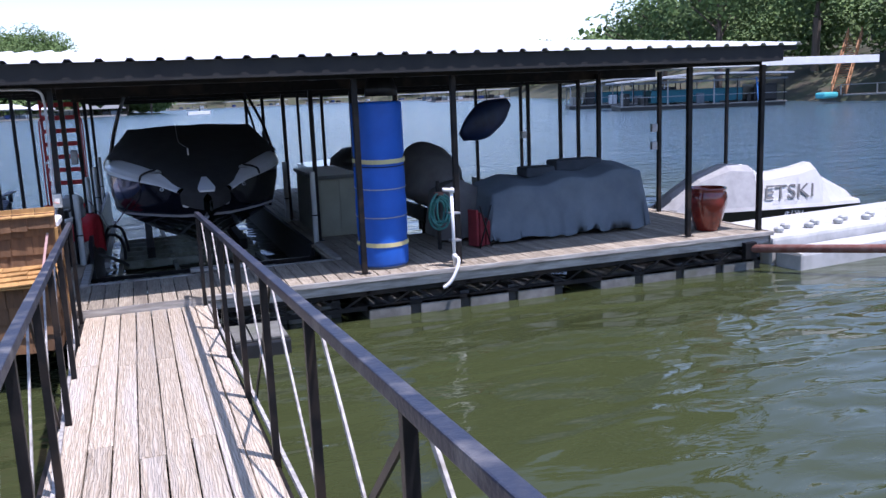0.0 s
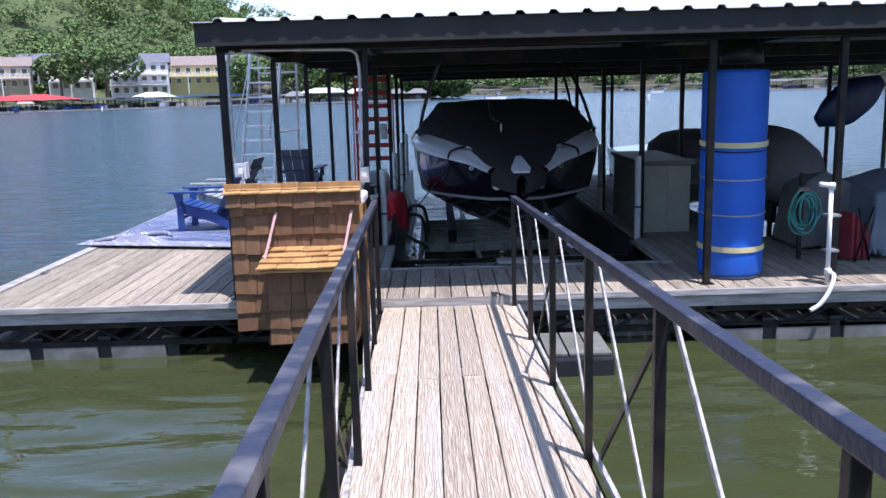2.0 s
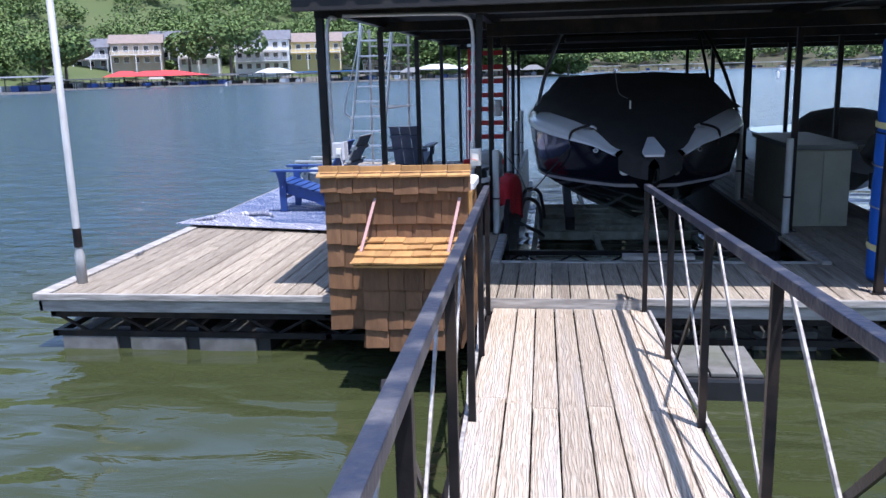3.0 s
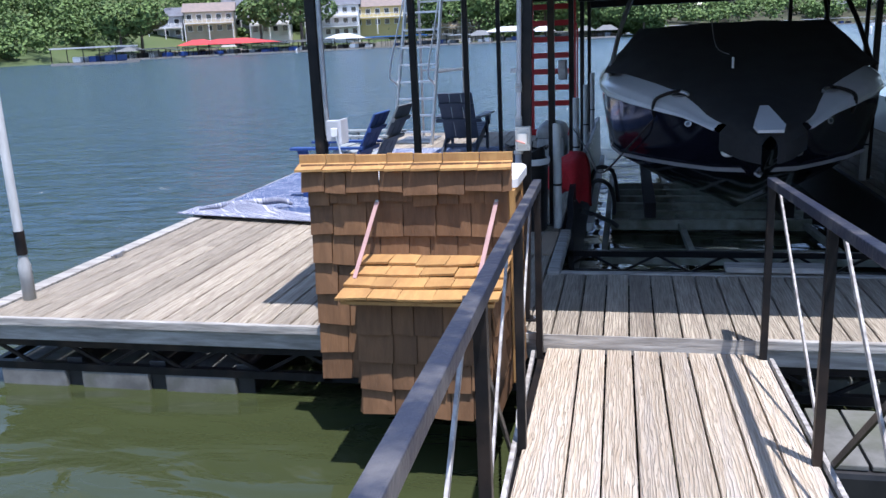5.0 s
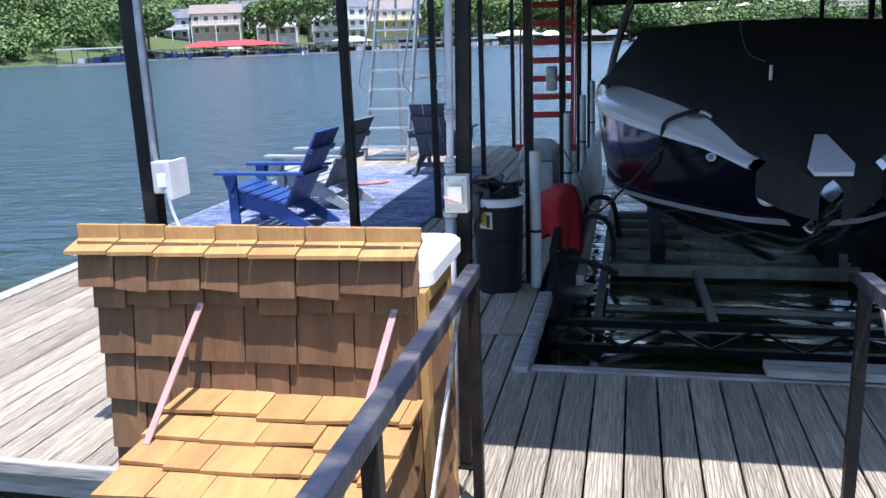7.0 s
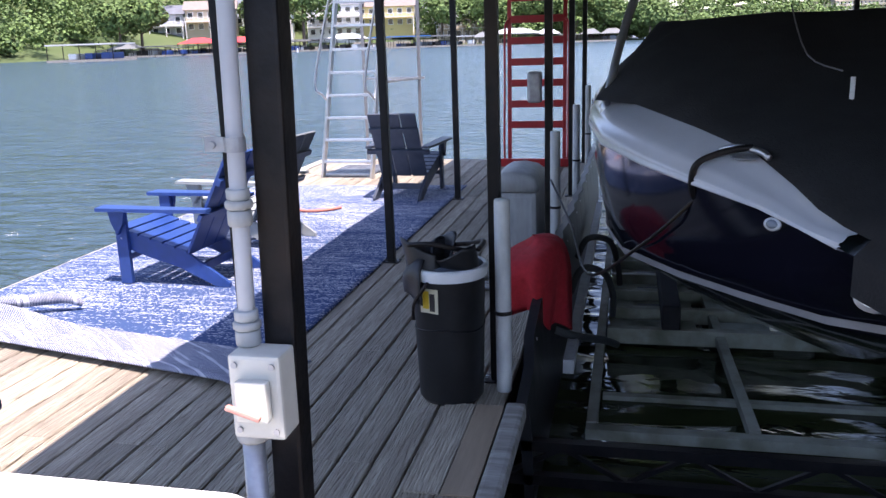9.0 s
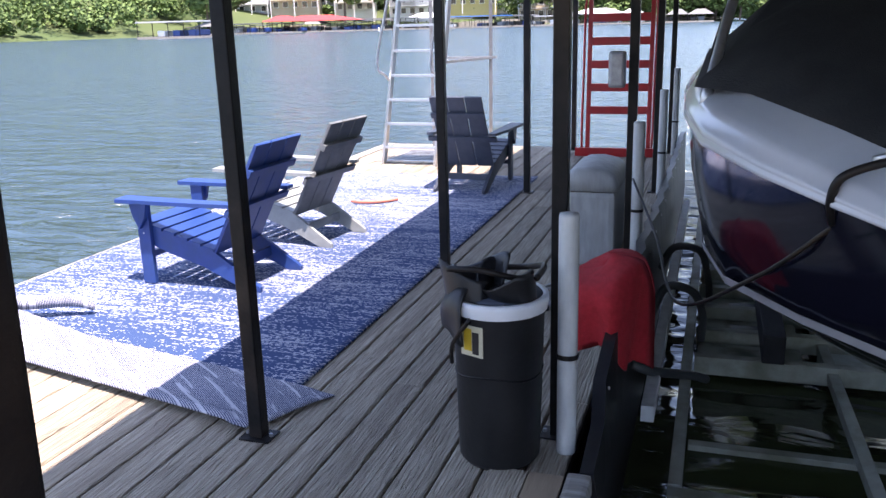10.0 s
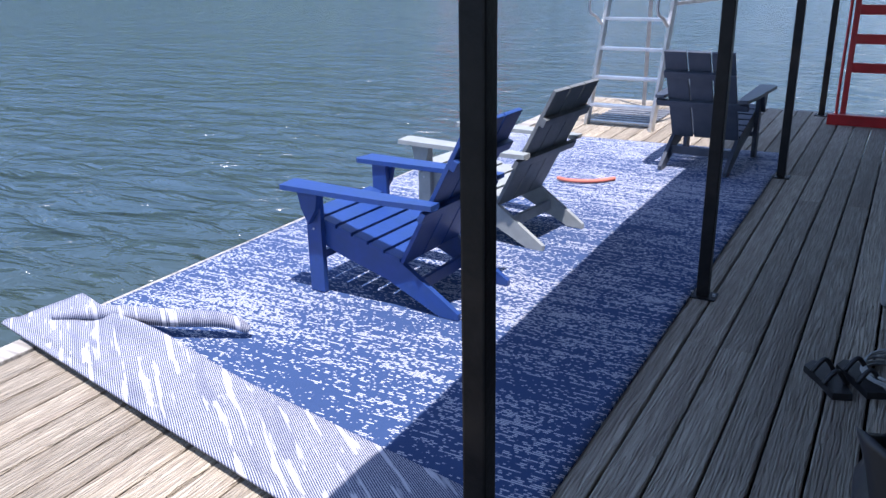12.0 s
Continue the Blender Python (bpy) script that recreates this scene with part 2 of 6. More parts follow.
# ---- building helpers ----
def part(name, bm, mat, parent=None, label="", kind="", smooth=False):
    me = bpy.data.meshes.new(name)
    bmesh.ops.recalc_face_normals(bm, faces=bm.faces)
    bm.to_mesh(me)
    bm.free()
    if smooth:
        me.polygons.foreach_set("use_smooth", [True] * len(me.polygons))
    for x in (mat if isinstance(mat, (list, tuple)) else [mat]):
        me.materials.append(x)
    ob = new(name, me)
    ob.parent = parent
    return tagged(ob, label=label, kind=kind)


def thing(name, label, category, loc=(0, 0, 0), turn=0, group=""):
    ob = new(name)
    ob.empty_display_size = 0.1
    ob.matrix_basis = pose(*loc, 0, 0, turn)
    return tagged(ob, label, category, group)


def setting(name):
    ob = new(name)
    return tagged(ob, kind="structure")


def box(bm, x0, x1, y0, y1, z0, z1, bevel=0.0, m=None, mat=0):
    vs = [bm.verts.new((x, y, z)) for x in (x0, x1) for y in (y0, y1) for z in (z0, z1)]
    fs = [bm.faces.new([vs[i] for i in f]) for f in ((0, 1, 3, 2), (4, 6, 7, 5), (0, 4, 5, 1), (2, 3, 7, 6), (0, 2, 6, 4), (1, 5, 7, 3))]
    for f in fs:
        f.material_index = mat
    if m is not None:
        for v in vs:
            v.co = m @ v.co
    if bevel:
        r = bmesh.ops.bevel(bm, geom=list({e for f in fs for e in f.edges}), offset=bevel, segments=2, affect="EDGES", profile=0.6)
        for f in r["faces"]:
            f.material_index = mat
    return bm


def bx(*a, **k):
    return box(bmesh.new(), *a, **k)


def frame_of(p, q, roll=0.0):
    p, q = Vector(p), Vector(q)
    return Matrix.Translation(p) @ (q - p).to_track_quat("Z", "Y").to_matrix().to_4x4() @ Matrix.Rotation(roll, 4, "Z"), (q - p).length


def beam(bm, p, q, w, h, bevel=0.0, roll=0.0, mat=0):
    m, length = frame_of(p, q, roll)
    return box(bm, -w / 2, w / 2, -h / 2, h / 2, 0, length, bevel, m, mat)


def loft(bm, rings, close=True, caps=True, mat=0):
    """Joins rings of points, all of one count, into a skin."""
    vr = [[bm.verts.new(p) for p in r] for r in rings]
    n = len(vr[0])
    for a, b in zip(vr, vr[1:]):
        for i in range(n if close else n - 1):
            j = (i + 1) % n
            f = bm.faces.new((a[i], a[j], b[j], b[i]))
            f.material_index = mat
    if caps and close:
        for r in (vr[0][::-1], vr[-1]):
            bm.faces.new(r).material_index = mat
    return vr


def tube(bm, pts, r, seg=8, mat=0, caps=True):
    pts = [Vector(p) for p in pts]
    rings = []
    up = Vector((0.13, 0.21, 0.97))
    for i, p in enumerate(pts):
        d = (pts[min(i + 1, len(pts) - 1)] - pts[max(i - 1, 0)]).normalized()
        if abs(d.dot(up)) > 0.98:
            up = Vector((0.97, 0.1, 0.2))
        a = d.cross(up).normalized()
        b = d.cross(a)
        up = a.cross(d)
        rr = r[i] if isinstance(r, (list, tuple)) else r
        rings.append([p + (a * math.cos(2 * math.pi * s / seg) + b * math.sin(2 * math.pi * s / seg)) * rr for s in range(seg)])
    loft(bm, rings, caps=caps, mat=mat)
    return bm


def lathe(bm, rows, seg=20, centre=(0, 0, 0), sx=1.0, sy=1.0, caps=True, mat=0):
    """rows of radius and height."""
    cx, cy, cz = centre
    loft(bm, [[(cx + r * sx * math.cos(2 * math.pi * s / seg), cy + r * sy * math.sin(2 * math.pi * s / seg), cz + z) for s in range(seg)] for r, z in rows], caps=caps, mat=mat)
    return bm


def curve_pts(pts, n=6):
    """A smooth line through pts."""
    pts = [Vector(p) for p in pts]
    out = []
    for i in range(len(pts) - 1):
        a, b, c, d = pts[max(i - 1, 0)], pts[i], pts[i + 1], pts[min(i + 2, len(pts) - 1)]
        for s in range(n):
            u = s / n
            out.append(0.5 * ((2 * b) + (c - a) * u + (2 * a - 5 * b + 4 * c - d) * u * u + (3 * b - a - 3 * c + d) * u ** 3))
    return out + [pts[-1]]

CHIPPED = material("chipped_pale_paint", (0.44, 0.42, 0.38), 0.7, color2=(0.20, 0.18, 0.16), scale=22, bump=0.3, bump_scale=60)
for m_ in (BLACK, RAIL):
    m_.node_tree.nodes["Principled BSDF"].inputs["Specular IOR Level"].default_value = 0.22


# ---- lake and shores ----
bm = bmesh.new()
for x0, x1, y0, y1 in ((-2500, 2500, -2500, 2500),):
    bm.faces.new([bm.verts.new(p) for p in ((x0, y0, WATER), (x1, y0, WATER), (x1, y1, WATER), (x0, y1, WATER))])
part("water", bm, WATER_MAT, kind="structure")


def hill(name, line, depth, height, mat, seed, steps=14, rough=3.0, power=0.9):
    """A slope that rises behind a shoreline given as x, y and its own share of the height."""
    pts = []
    rnd = random.Random(seed)
    for (ax, ay, ah), (cx, cy, ch) in zip(line, line[1:]):
        n = max(2, int(math.hypot(cx - ax, cy - ay) / 12))
        pts += [(ax + (cx - ax) * i / n, ay + (cy - ay) * i / n, ah + (ch - ah) * i / n) for i in range(n)]
    pts.append(line[-1])
    bm = bmesh.new()
    rings = []
    for i, (x, y, hh) in enumerate(pts):
        a, b = pts[max(i - 1, 0)], pts[min(i + 1, len(pts) - 1)]
        d = Vector((b[0] - a[0], b[1] - a[1], 0)).normalized()
        out = Vector((-d.y, d.x, 0))
        if out.dot(Vector((x - 1, y - 25, 0))) < 0:
            out = -out
        row = []
        for s in range(steps + 1):
            u = s / steps
            z = WATER - 0.6 + (0.9 if s else 0) + height * hh * (u ** power) + (rough * noise.noise(Vector((x * 0.02, y * 0.02, s * 0.5 + seed))) * u)
            p = Vector((x, y, 0)) + out * depth * u
            row.append((p.x, p.y, z))
        rings.append(row)
    loft(bm, rings, close=False, caps=False)
    ob = part(name, bm, mat, kind="structure", smooth=True)
    return ob, rings


def leaf_cloud(rnd, centre, size, count, leaf, verts, faces, flat=0.8):
    """Small leaf clumps set over an uneven crown made of several lobes."""
    lobes = [(Vector((rnd.gauss(0, 0.36), rnd.gauss(0, 0.36), rnd.uniform(-0.25, 0.45))), rnd.uniform(0.35, 0.62)) for _ in range(7)]
    for _ in range(count):
        c, r = rnd.choice(lobes)
        d = Vector((rnd.gauss(0, 1), rnd.gauss(0, 1), rnd.gauss(0, 1))).normalized()
        p = Vector(centre) + Vector(((c.x + d.x * r) * size, (c.y + d.y * r) * size, (c.z + d.z * r) * size * flat))
        a = Vector((rnd.gauss(0, 1), rnd.gauss(0, 1), rnd.gauss(0, 0.6))).normalized()
        b = a.cross(d + Vector((0, 0, 0.4)))
        if b.length < 0.1:
            continue
        b = b.normalized()
        s = leaf * rnd.uniform(0.6, 1.3)
        i = len(verts)
        verts += [tuple(p + a * s), tuple(p + b * s * 0.8 + d * s * 0.3), tuple(p - a * s), tuple(p - b * s * 0.8 + d * s * 0.25)]
        faces += [(i, i + 1, i + 2), (i, i + 2, i + 3)]


def raw(name, verts, faces, mat, parent=None, kind="", label=""):
    me = bpy.data.meshes.new(name)
    me.from_pydata(verts, [], faces)
    me.materials.append(mat)
    ob = new(name, me)
    ob.parent = parent
    return tagged(ob, label=label, kind=kind)


def woods(name, rings, per, size, leaf, count, seed, mat, first=1, skip=None):
    rnd = random.Random(seed)
    verts, faces = [], []
    for i in range(len(rings) - 1):
        for _ in range(per):
            s = rnd.randint(first, len(rings[0]) - 1)
            p = Vector(rings[i][s]).lerp(Vector(rings[i + 1][s]), rnd.random()) + Vector((rnd.uniform(-3, 3), rnd.uniform(-3, 3), 0))
            if skip and skip(p):
                continue
            k = size * rnd.uniform(0.65, 1.35)
            leaf_cloud(rnd, (p.x, p.y, p.z + k * 0.75), k, count, leaf, verts, faces)
    return raw(name, verts, faces, mat, kind="stuff", label="dense green summer woods on the lake shore")


# far shore, ahead and to the left, with the hill behind the houses
SHORE = [(-420, 60, 0.9), (-230, 110, 1.0), (-165, 165, 1.0), (-152, 235, 1.05), (-134, 267, 1.05), (-110, 283, 0.85), (-88, 292, 0.62), (-47, 302, 0.36), (-8, 306, 0.26), (8, 309, 0.1), (14, 312, 0.02)]
ob, ring = hill("ground", SHORE, 200, 108, GRASS, 3, steps=20, power=1.55)
HOUSES = [(math.sin(math.atan(r)) * 325, math.cos(math.atan(r)) * 325, 14) for r in (-0.565, -0.505, -0.462, -0.425, -0.345, -0.288, -0.235, -0.19)]


def clear_of_houses(p):
    return any(abs(p.x - hx) < w * 0.75 and -20 < p.y - hy < 8 for hx, hy, w in HOUSES)


woods("hill_woods", ring, 31, 7.5, 0.55, 400, 5, LEAF, first=1, skip=clear_of_houses)

def clear_front(p):
    return any(abs(p.x - hx) < w * 0.85 and -60 < p.y - hy < 8 for hx, hy, w in HOUSES)


woods("shore_woods", [r[:5] for r in ring], 5, 3.6, 0.6, 260, 6, LEAF, first=1, skip=clear_front)
FAR = [(8, 560, 0.5), (60, 580, 0.6), (150, 600, 0.7), (205, 520, 0.9), (200, 430, 1.0), (150, 320, 1.1), (120, 235, 1.1), (95, 165, 1.1), (80, 110, 1.1), (73, 72, 1.1), (74, 40, 1.0), (66, 18, 0.7), (46, 2, 0.4), (18, -6, 0.2), (-12, -7, 0.2), (-60, -20, 0.4), (-200, -40, 0.6), (-420, 60, 0.8)]
ob, ring = hill("ground", FAR, 130, 32, DIRT, 8, steps=10)
woods("far_woods", ring[:48], 12, 7.5, 1.0, 150, 9, LEAF, first=1)
woods("bank_woods", ring[34:62], 26, 5.0, 0.36, 330, 10, LEAF, first=1)

# ---- dock ----
X0, X1, Y0, YB = -3.83, 8.56, 9.45, 19.9
dock = setting("floor")
PITCH, BW, TH = 0.1465, 0.1365, 0.032
BOARDS = {}


def board(x, y0, y1, mat, parent, z=0.0, w=BW, slope=0.0, turn=0.0):
    """One plank along y, on a mesh shared by planks of its length."""
    key = (round(y1 - y0, 2), round(w, 3), mat.name)
    if key not in BOARDS:
        b = bmesh.new()
        box(b, -w / 2, w / 2, -(y1 - y0) / 2, (y1 - y0) / 2, -TH, 0, 0.0)
        bmesh.ops.bevel(b, geom=[e for e in b.edges if abs(e.verts[0].co.z) < 1e-4 and abs(e.verts[1].co.z) < 1e-4], offset=0.005, segments=1, affect="EDGES")
        me = bpy.data.meshes.new("plank")
        b.to_mesh(me)
        b.free()
        me.materials.append(mat)
        BOARDS[key] = me
    ob = new("plank", BOARDS[key])
    ob.parent = parent
    ob.location = (x, (y0 + y1) / 2, z)
    ob.rotation_euler = (slope, 0, turn)
    return ob


def frame_and_floats():
    bm = bmesh.new()
    # rim boards, cut back under a pale capping
    for z0, z1, o in ((-0.045, 0.012, 0.0), (-0.15, -0.052, 0.03)):
        box(bm, X0 - 0.04 + o, 0.0, Y0 - 0.04 + o, Y0 - 0.003 + o, z0, z1, 0.006)
        box(bm, 1.24, X1, Y0 - 0.04 + o, Y0 - 0.003 + o, z0, z1, 0.006)
        box(bm, X0 - 0.04 + o, X0 + (0.088 if z1 > 0 else -0.003 + o), Y0 - (0.0 if z1 > 0 else 0.04 - o), YB, z0, z1, 0.006)
        box(bm, X1 + 0.003 - o, X1 + 0.04 - o, Y0 - 0.04 + o, 12.0, z0, z1, 0.006)
    box(bm, X0, 0.0, YB, YB + 0.04, -0.15, 0.0)
    box(bm, 0.03, 1.22, Y0 - 0.012, Y0 - 0.003, -0.11, -0.001)
    part("edge_board", bm, GREYWOOD, dock)
    bm = bmesh.new()
    for y in (Y0 + 0.05, 10.66, 12.0):
        for z in (-0.19, -0.36):
            box(bm, X0 + 0.05, X1 - 0.1, y, y + 0.05, z - 0.025, z + 0.025)
        x = X0 + 0.1
        while x < X1 - 0.5:
            beam(bm, (x, y + 0.025, -0.2), (x + 0.28, y + 0.025, -0.35), 0.02, 0.02)
            beam(bm, (x + 0.28, y + 0.025, -0.35), (x + 0.56, y + 0.025, -0.2), 0.02, 0.02)
            x += 0.56
    for x in (X0 + 0.05, -1.35, -0.12, 2.98, 4.2, 7.45, X1 - 0.15):
        box(bm, x, x + 0.05, Y0 + 0.05, 19.8, -0.39, -0.34)
        box(bm, x, x + 0.05, Y0 + 0.05, 19.8, -0.2, -0.04)
    part("frame", bm, BLACK, dock)
    for x, y, n in ((-3.7, 9.5, 3), (3.0, 9.5, 4), (5.6, 9.5, 0), (6.0, 9.5, 4), (1.5, 9.75, 2), (-3.75, 12.4, 0)):
        if not n:
            continue
        bm = bmesh.new()
        for i in range(n):
            box(bm, x + i * 0.62, x + i * 0.62 + 0.5, y, y + 0.9, -0.66, -0.34 if x > 0 else -0.38, 0.015)
            box(bm, x + i * 0.62 + 0.5, x + i * 0.62 + 0.62, y + 0.03, y + 0.9, -0.68, -0.3, 0.01, mat=1)
        part("float", bm, [FLOAT, BLACKP], dock)
    for x0, x1, ya in ((X0 + 0.2, -0.3, 11.2), (X0 + 0.2, -0.3, 13.7), (X0 + 0.2, -0.3, 16.2), (X0 + 0.2, -0.3, 18.6), (3.05, 4.1, 13), (3.05, 4.1, 16), (7.5, 8.4, 14)):
        part("float", bx(x0, x1, ya, ya + 0.9, -0.66, -0.36, 0.02), FLOAT, dock)
    bm = bmesh.new()
    box(bm, -0.06, 0.03, 10.66, 11.98, -0.05, 0.035, 0.02)
    box(bm, 2.9, 2.99, 10.66, 11.98, -0.05, 0.035, 0.02)
    box(bm, 0.035, 2.895, 10.70, 10.76, -0.08, 0.012, 0.01)
    part("slip_edge", bm, GREYWOOD, dock)


frame_and_floats()

# ---- posts and roof ----
posts_group = "black steel posts of the dock roof"


def post(x, y, top=2.2, w=0.076):
    ob = thing("roof_post", "black square steel post standing on the dock deck", "post", (x, y, 0), group=posts_group)
    part("shaft", bx(-w / 2, w / 2, -w / 2, w / 2, 0.008, top, 0.006), BLACK, ob)
    part("base_plate", bx(-0.065, 0.065, -0.05, 0.05, 0, 0.008), BLACK, ob)
    for i in (-1, 1):
        part("bolt", lathe(bmesh.new(), [(0.008, 0), (0.008, 0.012)], 6, (i * 0.052, 0, 0.008)), GALV, ob)
    return ob


LEFT_ROW = [(-1.29, y) for y in (9.62, 11.98, 14.43, 16.98, 19.7)]
SLIP_ROW = [(-0.10, 9.70)] + [(-0.15, 12.3)] + [(-0.13, y) for y in ( 14.75, 17.2, 19.6)]
RIGHT_ROWS = [(3.02, 9.68), (3.03, 12.25), (3.03, 14.6), (3.03, 17.0), (3.03, 19.6), (4.18, 9.68), (4.18, 12.0), (4.18, 14.6), (4.18, 17.0), (4.18, 19.6), (7.45, 9.72), (7.45, 12.0), (7.45, 14.5), (7.45, 17.0), (8.52, 9.63), (8.48, 11.9), (8.48, 14.5), (8.48, 17.0)]
for x, y in LEFT_ROW + SLIP_ROW + RIGHT_ROWS:
    ob = post(x, y, 2.2, 0.052 if (x, y) == (-0.10, 9.70) else 0.062 if y < 9.8 else 0.058)
    if (x, y) == (-0.10, 9.70):
        ob.matrix_basis = pose(x, y, 0, 0, 1.4, 0)

RX0, RX1, RY0, RY1 = -1.44, 8.82, 9.33, 20.3
roof = setting("roof")


def roof_z(y):
    """The roof rises from the front eave to a ridge and falls again behind it."""
    return 2.43 + 0.078 * (min(y, 14.8) - RY0) - 0.05 * max(0.0, y - 14.8)


def roof_sheets():
    # crests along y, seen end-on as scallops at the front edge
    n = 37
    step = (RX1 - RX0) / n
    prof = []
    for i in range(n):
        x = RX0 + i * step
        prof += [(x, 0.0), (x + step * 0.66, 0.0), (x + step * 0.74, 0.03), (x + step * 0.90, 0.03)]
    prof.append((RX1, 0.0))
    bm = bmesh.new()
    rings = [[(x, y, roof_z(y) + z) for x, z in prof] for y in (RY0 - 0.06, 14.8, RY1)]
    vr = loft(bm, rings, close=False, caps=False)
    g = bmesh.ops.extrude_face_region(bm, geom=list(bm.faces))
    for v in [e for e in g["geom"] if isinstance(e, bmesh.types.BMVert)]:
        v.co.z += 0.006
    part("roof_sheet", bm, ROOFM, roof)
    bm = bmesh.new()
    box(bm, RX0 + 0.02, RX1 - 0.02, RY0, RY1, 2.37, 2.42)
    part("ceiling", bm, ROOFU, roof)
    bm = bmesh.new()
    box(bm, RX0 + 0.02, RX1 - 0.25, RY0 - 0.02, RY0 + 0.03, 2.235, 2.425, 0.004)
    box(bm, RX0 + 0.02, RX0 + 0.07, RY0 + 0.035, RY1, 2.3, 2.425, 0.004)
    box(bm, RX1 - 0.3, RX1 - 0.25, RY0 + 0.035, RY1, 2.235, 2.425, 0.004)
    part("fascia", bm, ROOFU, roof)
    bm = bmesh.new()
    for y, z0 in ((9.68, 2.2), (12.1, 2.12), (14.55, 2.1), (17.0, 2.08), (19.65, 2.06)):
        box(bm, RX0 + 0.1 if y < 10 else -0.17, RX1 - 0.3, y - 0.04, y + 0.04, z0, z0 + 0.15, 0.004)
        box(bm, -1.33, -0.175, y - 0.03, y + 0.03, 2.2, 2.3)
    for x in (-1.29, -0.13, 3.02, 4.18, 7.45, 8.48):
        box(bm, x - 0.035, x + 0.035, 9.73, 19.6, 2.25, 2.36)
    part("beam", bm, BLACK, roof)
    bm = bmesh.new()
    for y in (10.5, 11.3, 13.3, 15.8, 18.3):
        box(bm, -0.1, 8.4, y - 0.03, y + 0.03, 2.3, 2.368)
    part("purlin", bm, GALV, roof)


roof_sheets()

# ---- gangway ----
GS, GZ = 0.06, -0.08
gang = setting("bridge")


def gz(y):
    return GZ + GS * (9.44 - y)


def gangway():
    def left(y):
        return 0.045 + 0.018 * (9.4 - y)

    marks = (0, 0.165, 0.285, 0.405, 0.53, 0.655, 0.78, 0.89, 1.0)

    def across(y, i):
        return left(y) + (1.24 - 0.006 * (9.4 - y) - left(y)) * (marks[i] + marks[i + 1]) / 2
    joints = {0: (7.25, 3.6), 1: (5.2, 1.4), 2: (7.1, 3.4), 3: (4.9, 1.2), 4: (7.15, 3.3), 5: (5.1, 1.3), 6: (7.1, 3.5), 7: (7.15, 2.9)}
    for i in range(8):
        cuts = [9.435, *joints[i], -2.5]
        for a, c in zip(cuts, cuts[1:]):
            mid = (a + c) / 2
            w = (1.24 - 0.006 * (9.4 - mid) - left(mid)) * (marks[i + 1] - marks[i])
            board(across(mid, i), c + 0.004, a, GANG, gang, gz(mid), w - 0.008, -math.atan(GS), math.atan2(across(c, i) - across(a, i), a - c))
    bm = bmesh.new()
    for x, e in ((0.03, 0.26), (1.225, 1.19)):
        beam(bm, (x, 9.4, gz(9.4) - 0.085), (e, -2.5, gz(-2.5) - 0.085), 0.05, 0.09)
        beam(bm, (x, 9.4, gz(9.4) - 0.3), (e, -2.5, gz(-2.5) - 0.3), 0.05, 0.05)
    y = 9.3
    while y > -2:
        beam(bm, (0.1, y, gz(y) - 0.08), (1.18, y, gz(y) - 0.08), 0.05, 0.05)
        y -= 0.6
    part("stringer", bm, BLACK, gang)
    for x, lean in ((0.015, 0.043), (1.215, 0.002)):
        rail = thing("handrail", "blue-grey painted steel handrail with worn edges beside the gangway", "railing", (0, 0, 0), group="handrails of the gangway")
        def rz(y):
            return gz(y) + 0.965

        def rx(y):
            return x + lean * (9.4 - y)
        part("top_rail", beam(bmesh.new(), (rx(9.38), 9.38, rz(9.38)), (rx(-2.5), -2.5, rz(-2.5)), 0.044, 0.044, 0.005), RAIL, rail)
        ys = [9.36, 8.06, 6.89, 5.72, 4.55, 3.38, 2.21, 1.04, -0.13, -1.3, -2.45]
        off = 0.032 if x > 1 else -0.032
        for k, (y, q) in enumerate(zip(ys, ys[1:])):
            part("baluster", beam(bmesh.new(), (rx(y), y, gz(y) - 0.1), (rx(y), y, rz(y) - 0.023), 0.036, 0.036, 0.003), BLACK, rail)
            part("brace", beam(bmesh.new(), (rx(y) + off, y - 0.02, rz(y) - 0.03), (rx(q) + off, q + 0.04, gz(q) + 0.0), 0.010, 0.026, 0.002), CHIPPED, rail, "brace in chipped pale paint")
            if k % 2:
                part("brace", beam(bmesh.new(), (rx(q) + off * 1.5, q + 0.04, rz(q) - 0.03), (rx(y) + off * 1.5, y - 0.02, gz(y)), 0.012, 0.03, 0.002), BLACK, rail)
        part("bottom_rail", beam(bmesh.new(), (rx(9.3) + off, 9.3, gz(9.3) + 0.01), (rx(-2.4) + off, -2.4, gz(-2.4) + 0.01), 0.02, 0.03), CHIPPED, rail)

gangway()


# ---- cabinet with shingles ----
def shingles(parent, face, u0, u1, z1, rows, exposure, mat, seed, lean=0.012):
    """Courses of shingles on an upright face; face(u, z, out) gives a point."""
    rnd = random.Random(seed)
    for r in range(rows):
        top, bot = z1 - r * exposure + 0.03, z1 - (r + 1) * exposure
        u = u0
        while u < u1 - 0.005:
            w = rnd.uniform(0.11, 0.2)
            if u + w > u1 - 0.05:
                w = u1 - u
            drop = rnd.uniform(-0.012, 0.015)
            lift = rnd.uniform(0.0, 0.012)
            skew = rnd.uniform(-0.005, 0.005)
            bm = bmesh.new()
            a = [face(u + 0.002, top, 0.004), face(u + w - 0.002, top, 0.004), face(u + w - 0.002, bot - drop - skew, 0.004 + lean + lift), face(u + 0.002, bot - drop + skew, 0.004 + lean)]
            b = [face(u + 0.002, top, 0.007), face(u + w - 0.002, top, 0.007), face(u + w - 0.002, bot - drop - skew, 0.02 + lean + lift), face(u + 0.002, bot - drop + skew, 0.02 + lean)]
            loft(bm, [a, b])
            part("shingle", bm, mat, parent)
            u += w


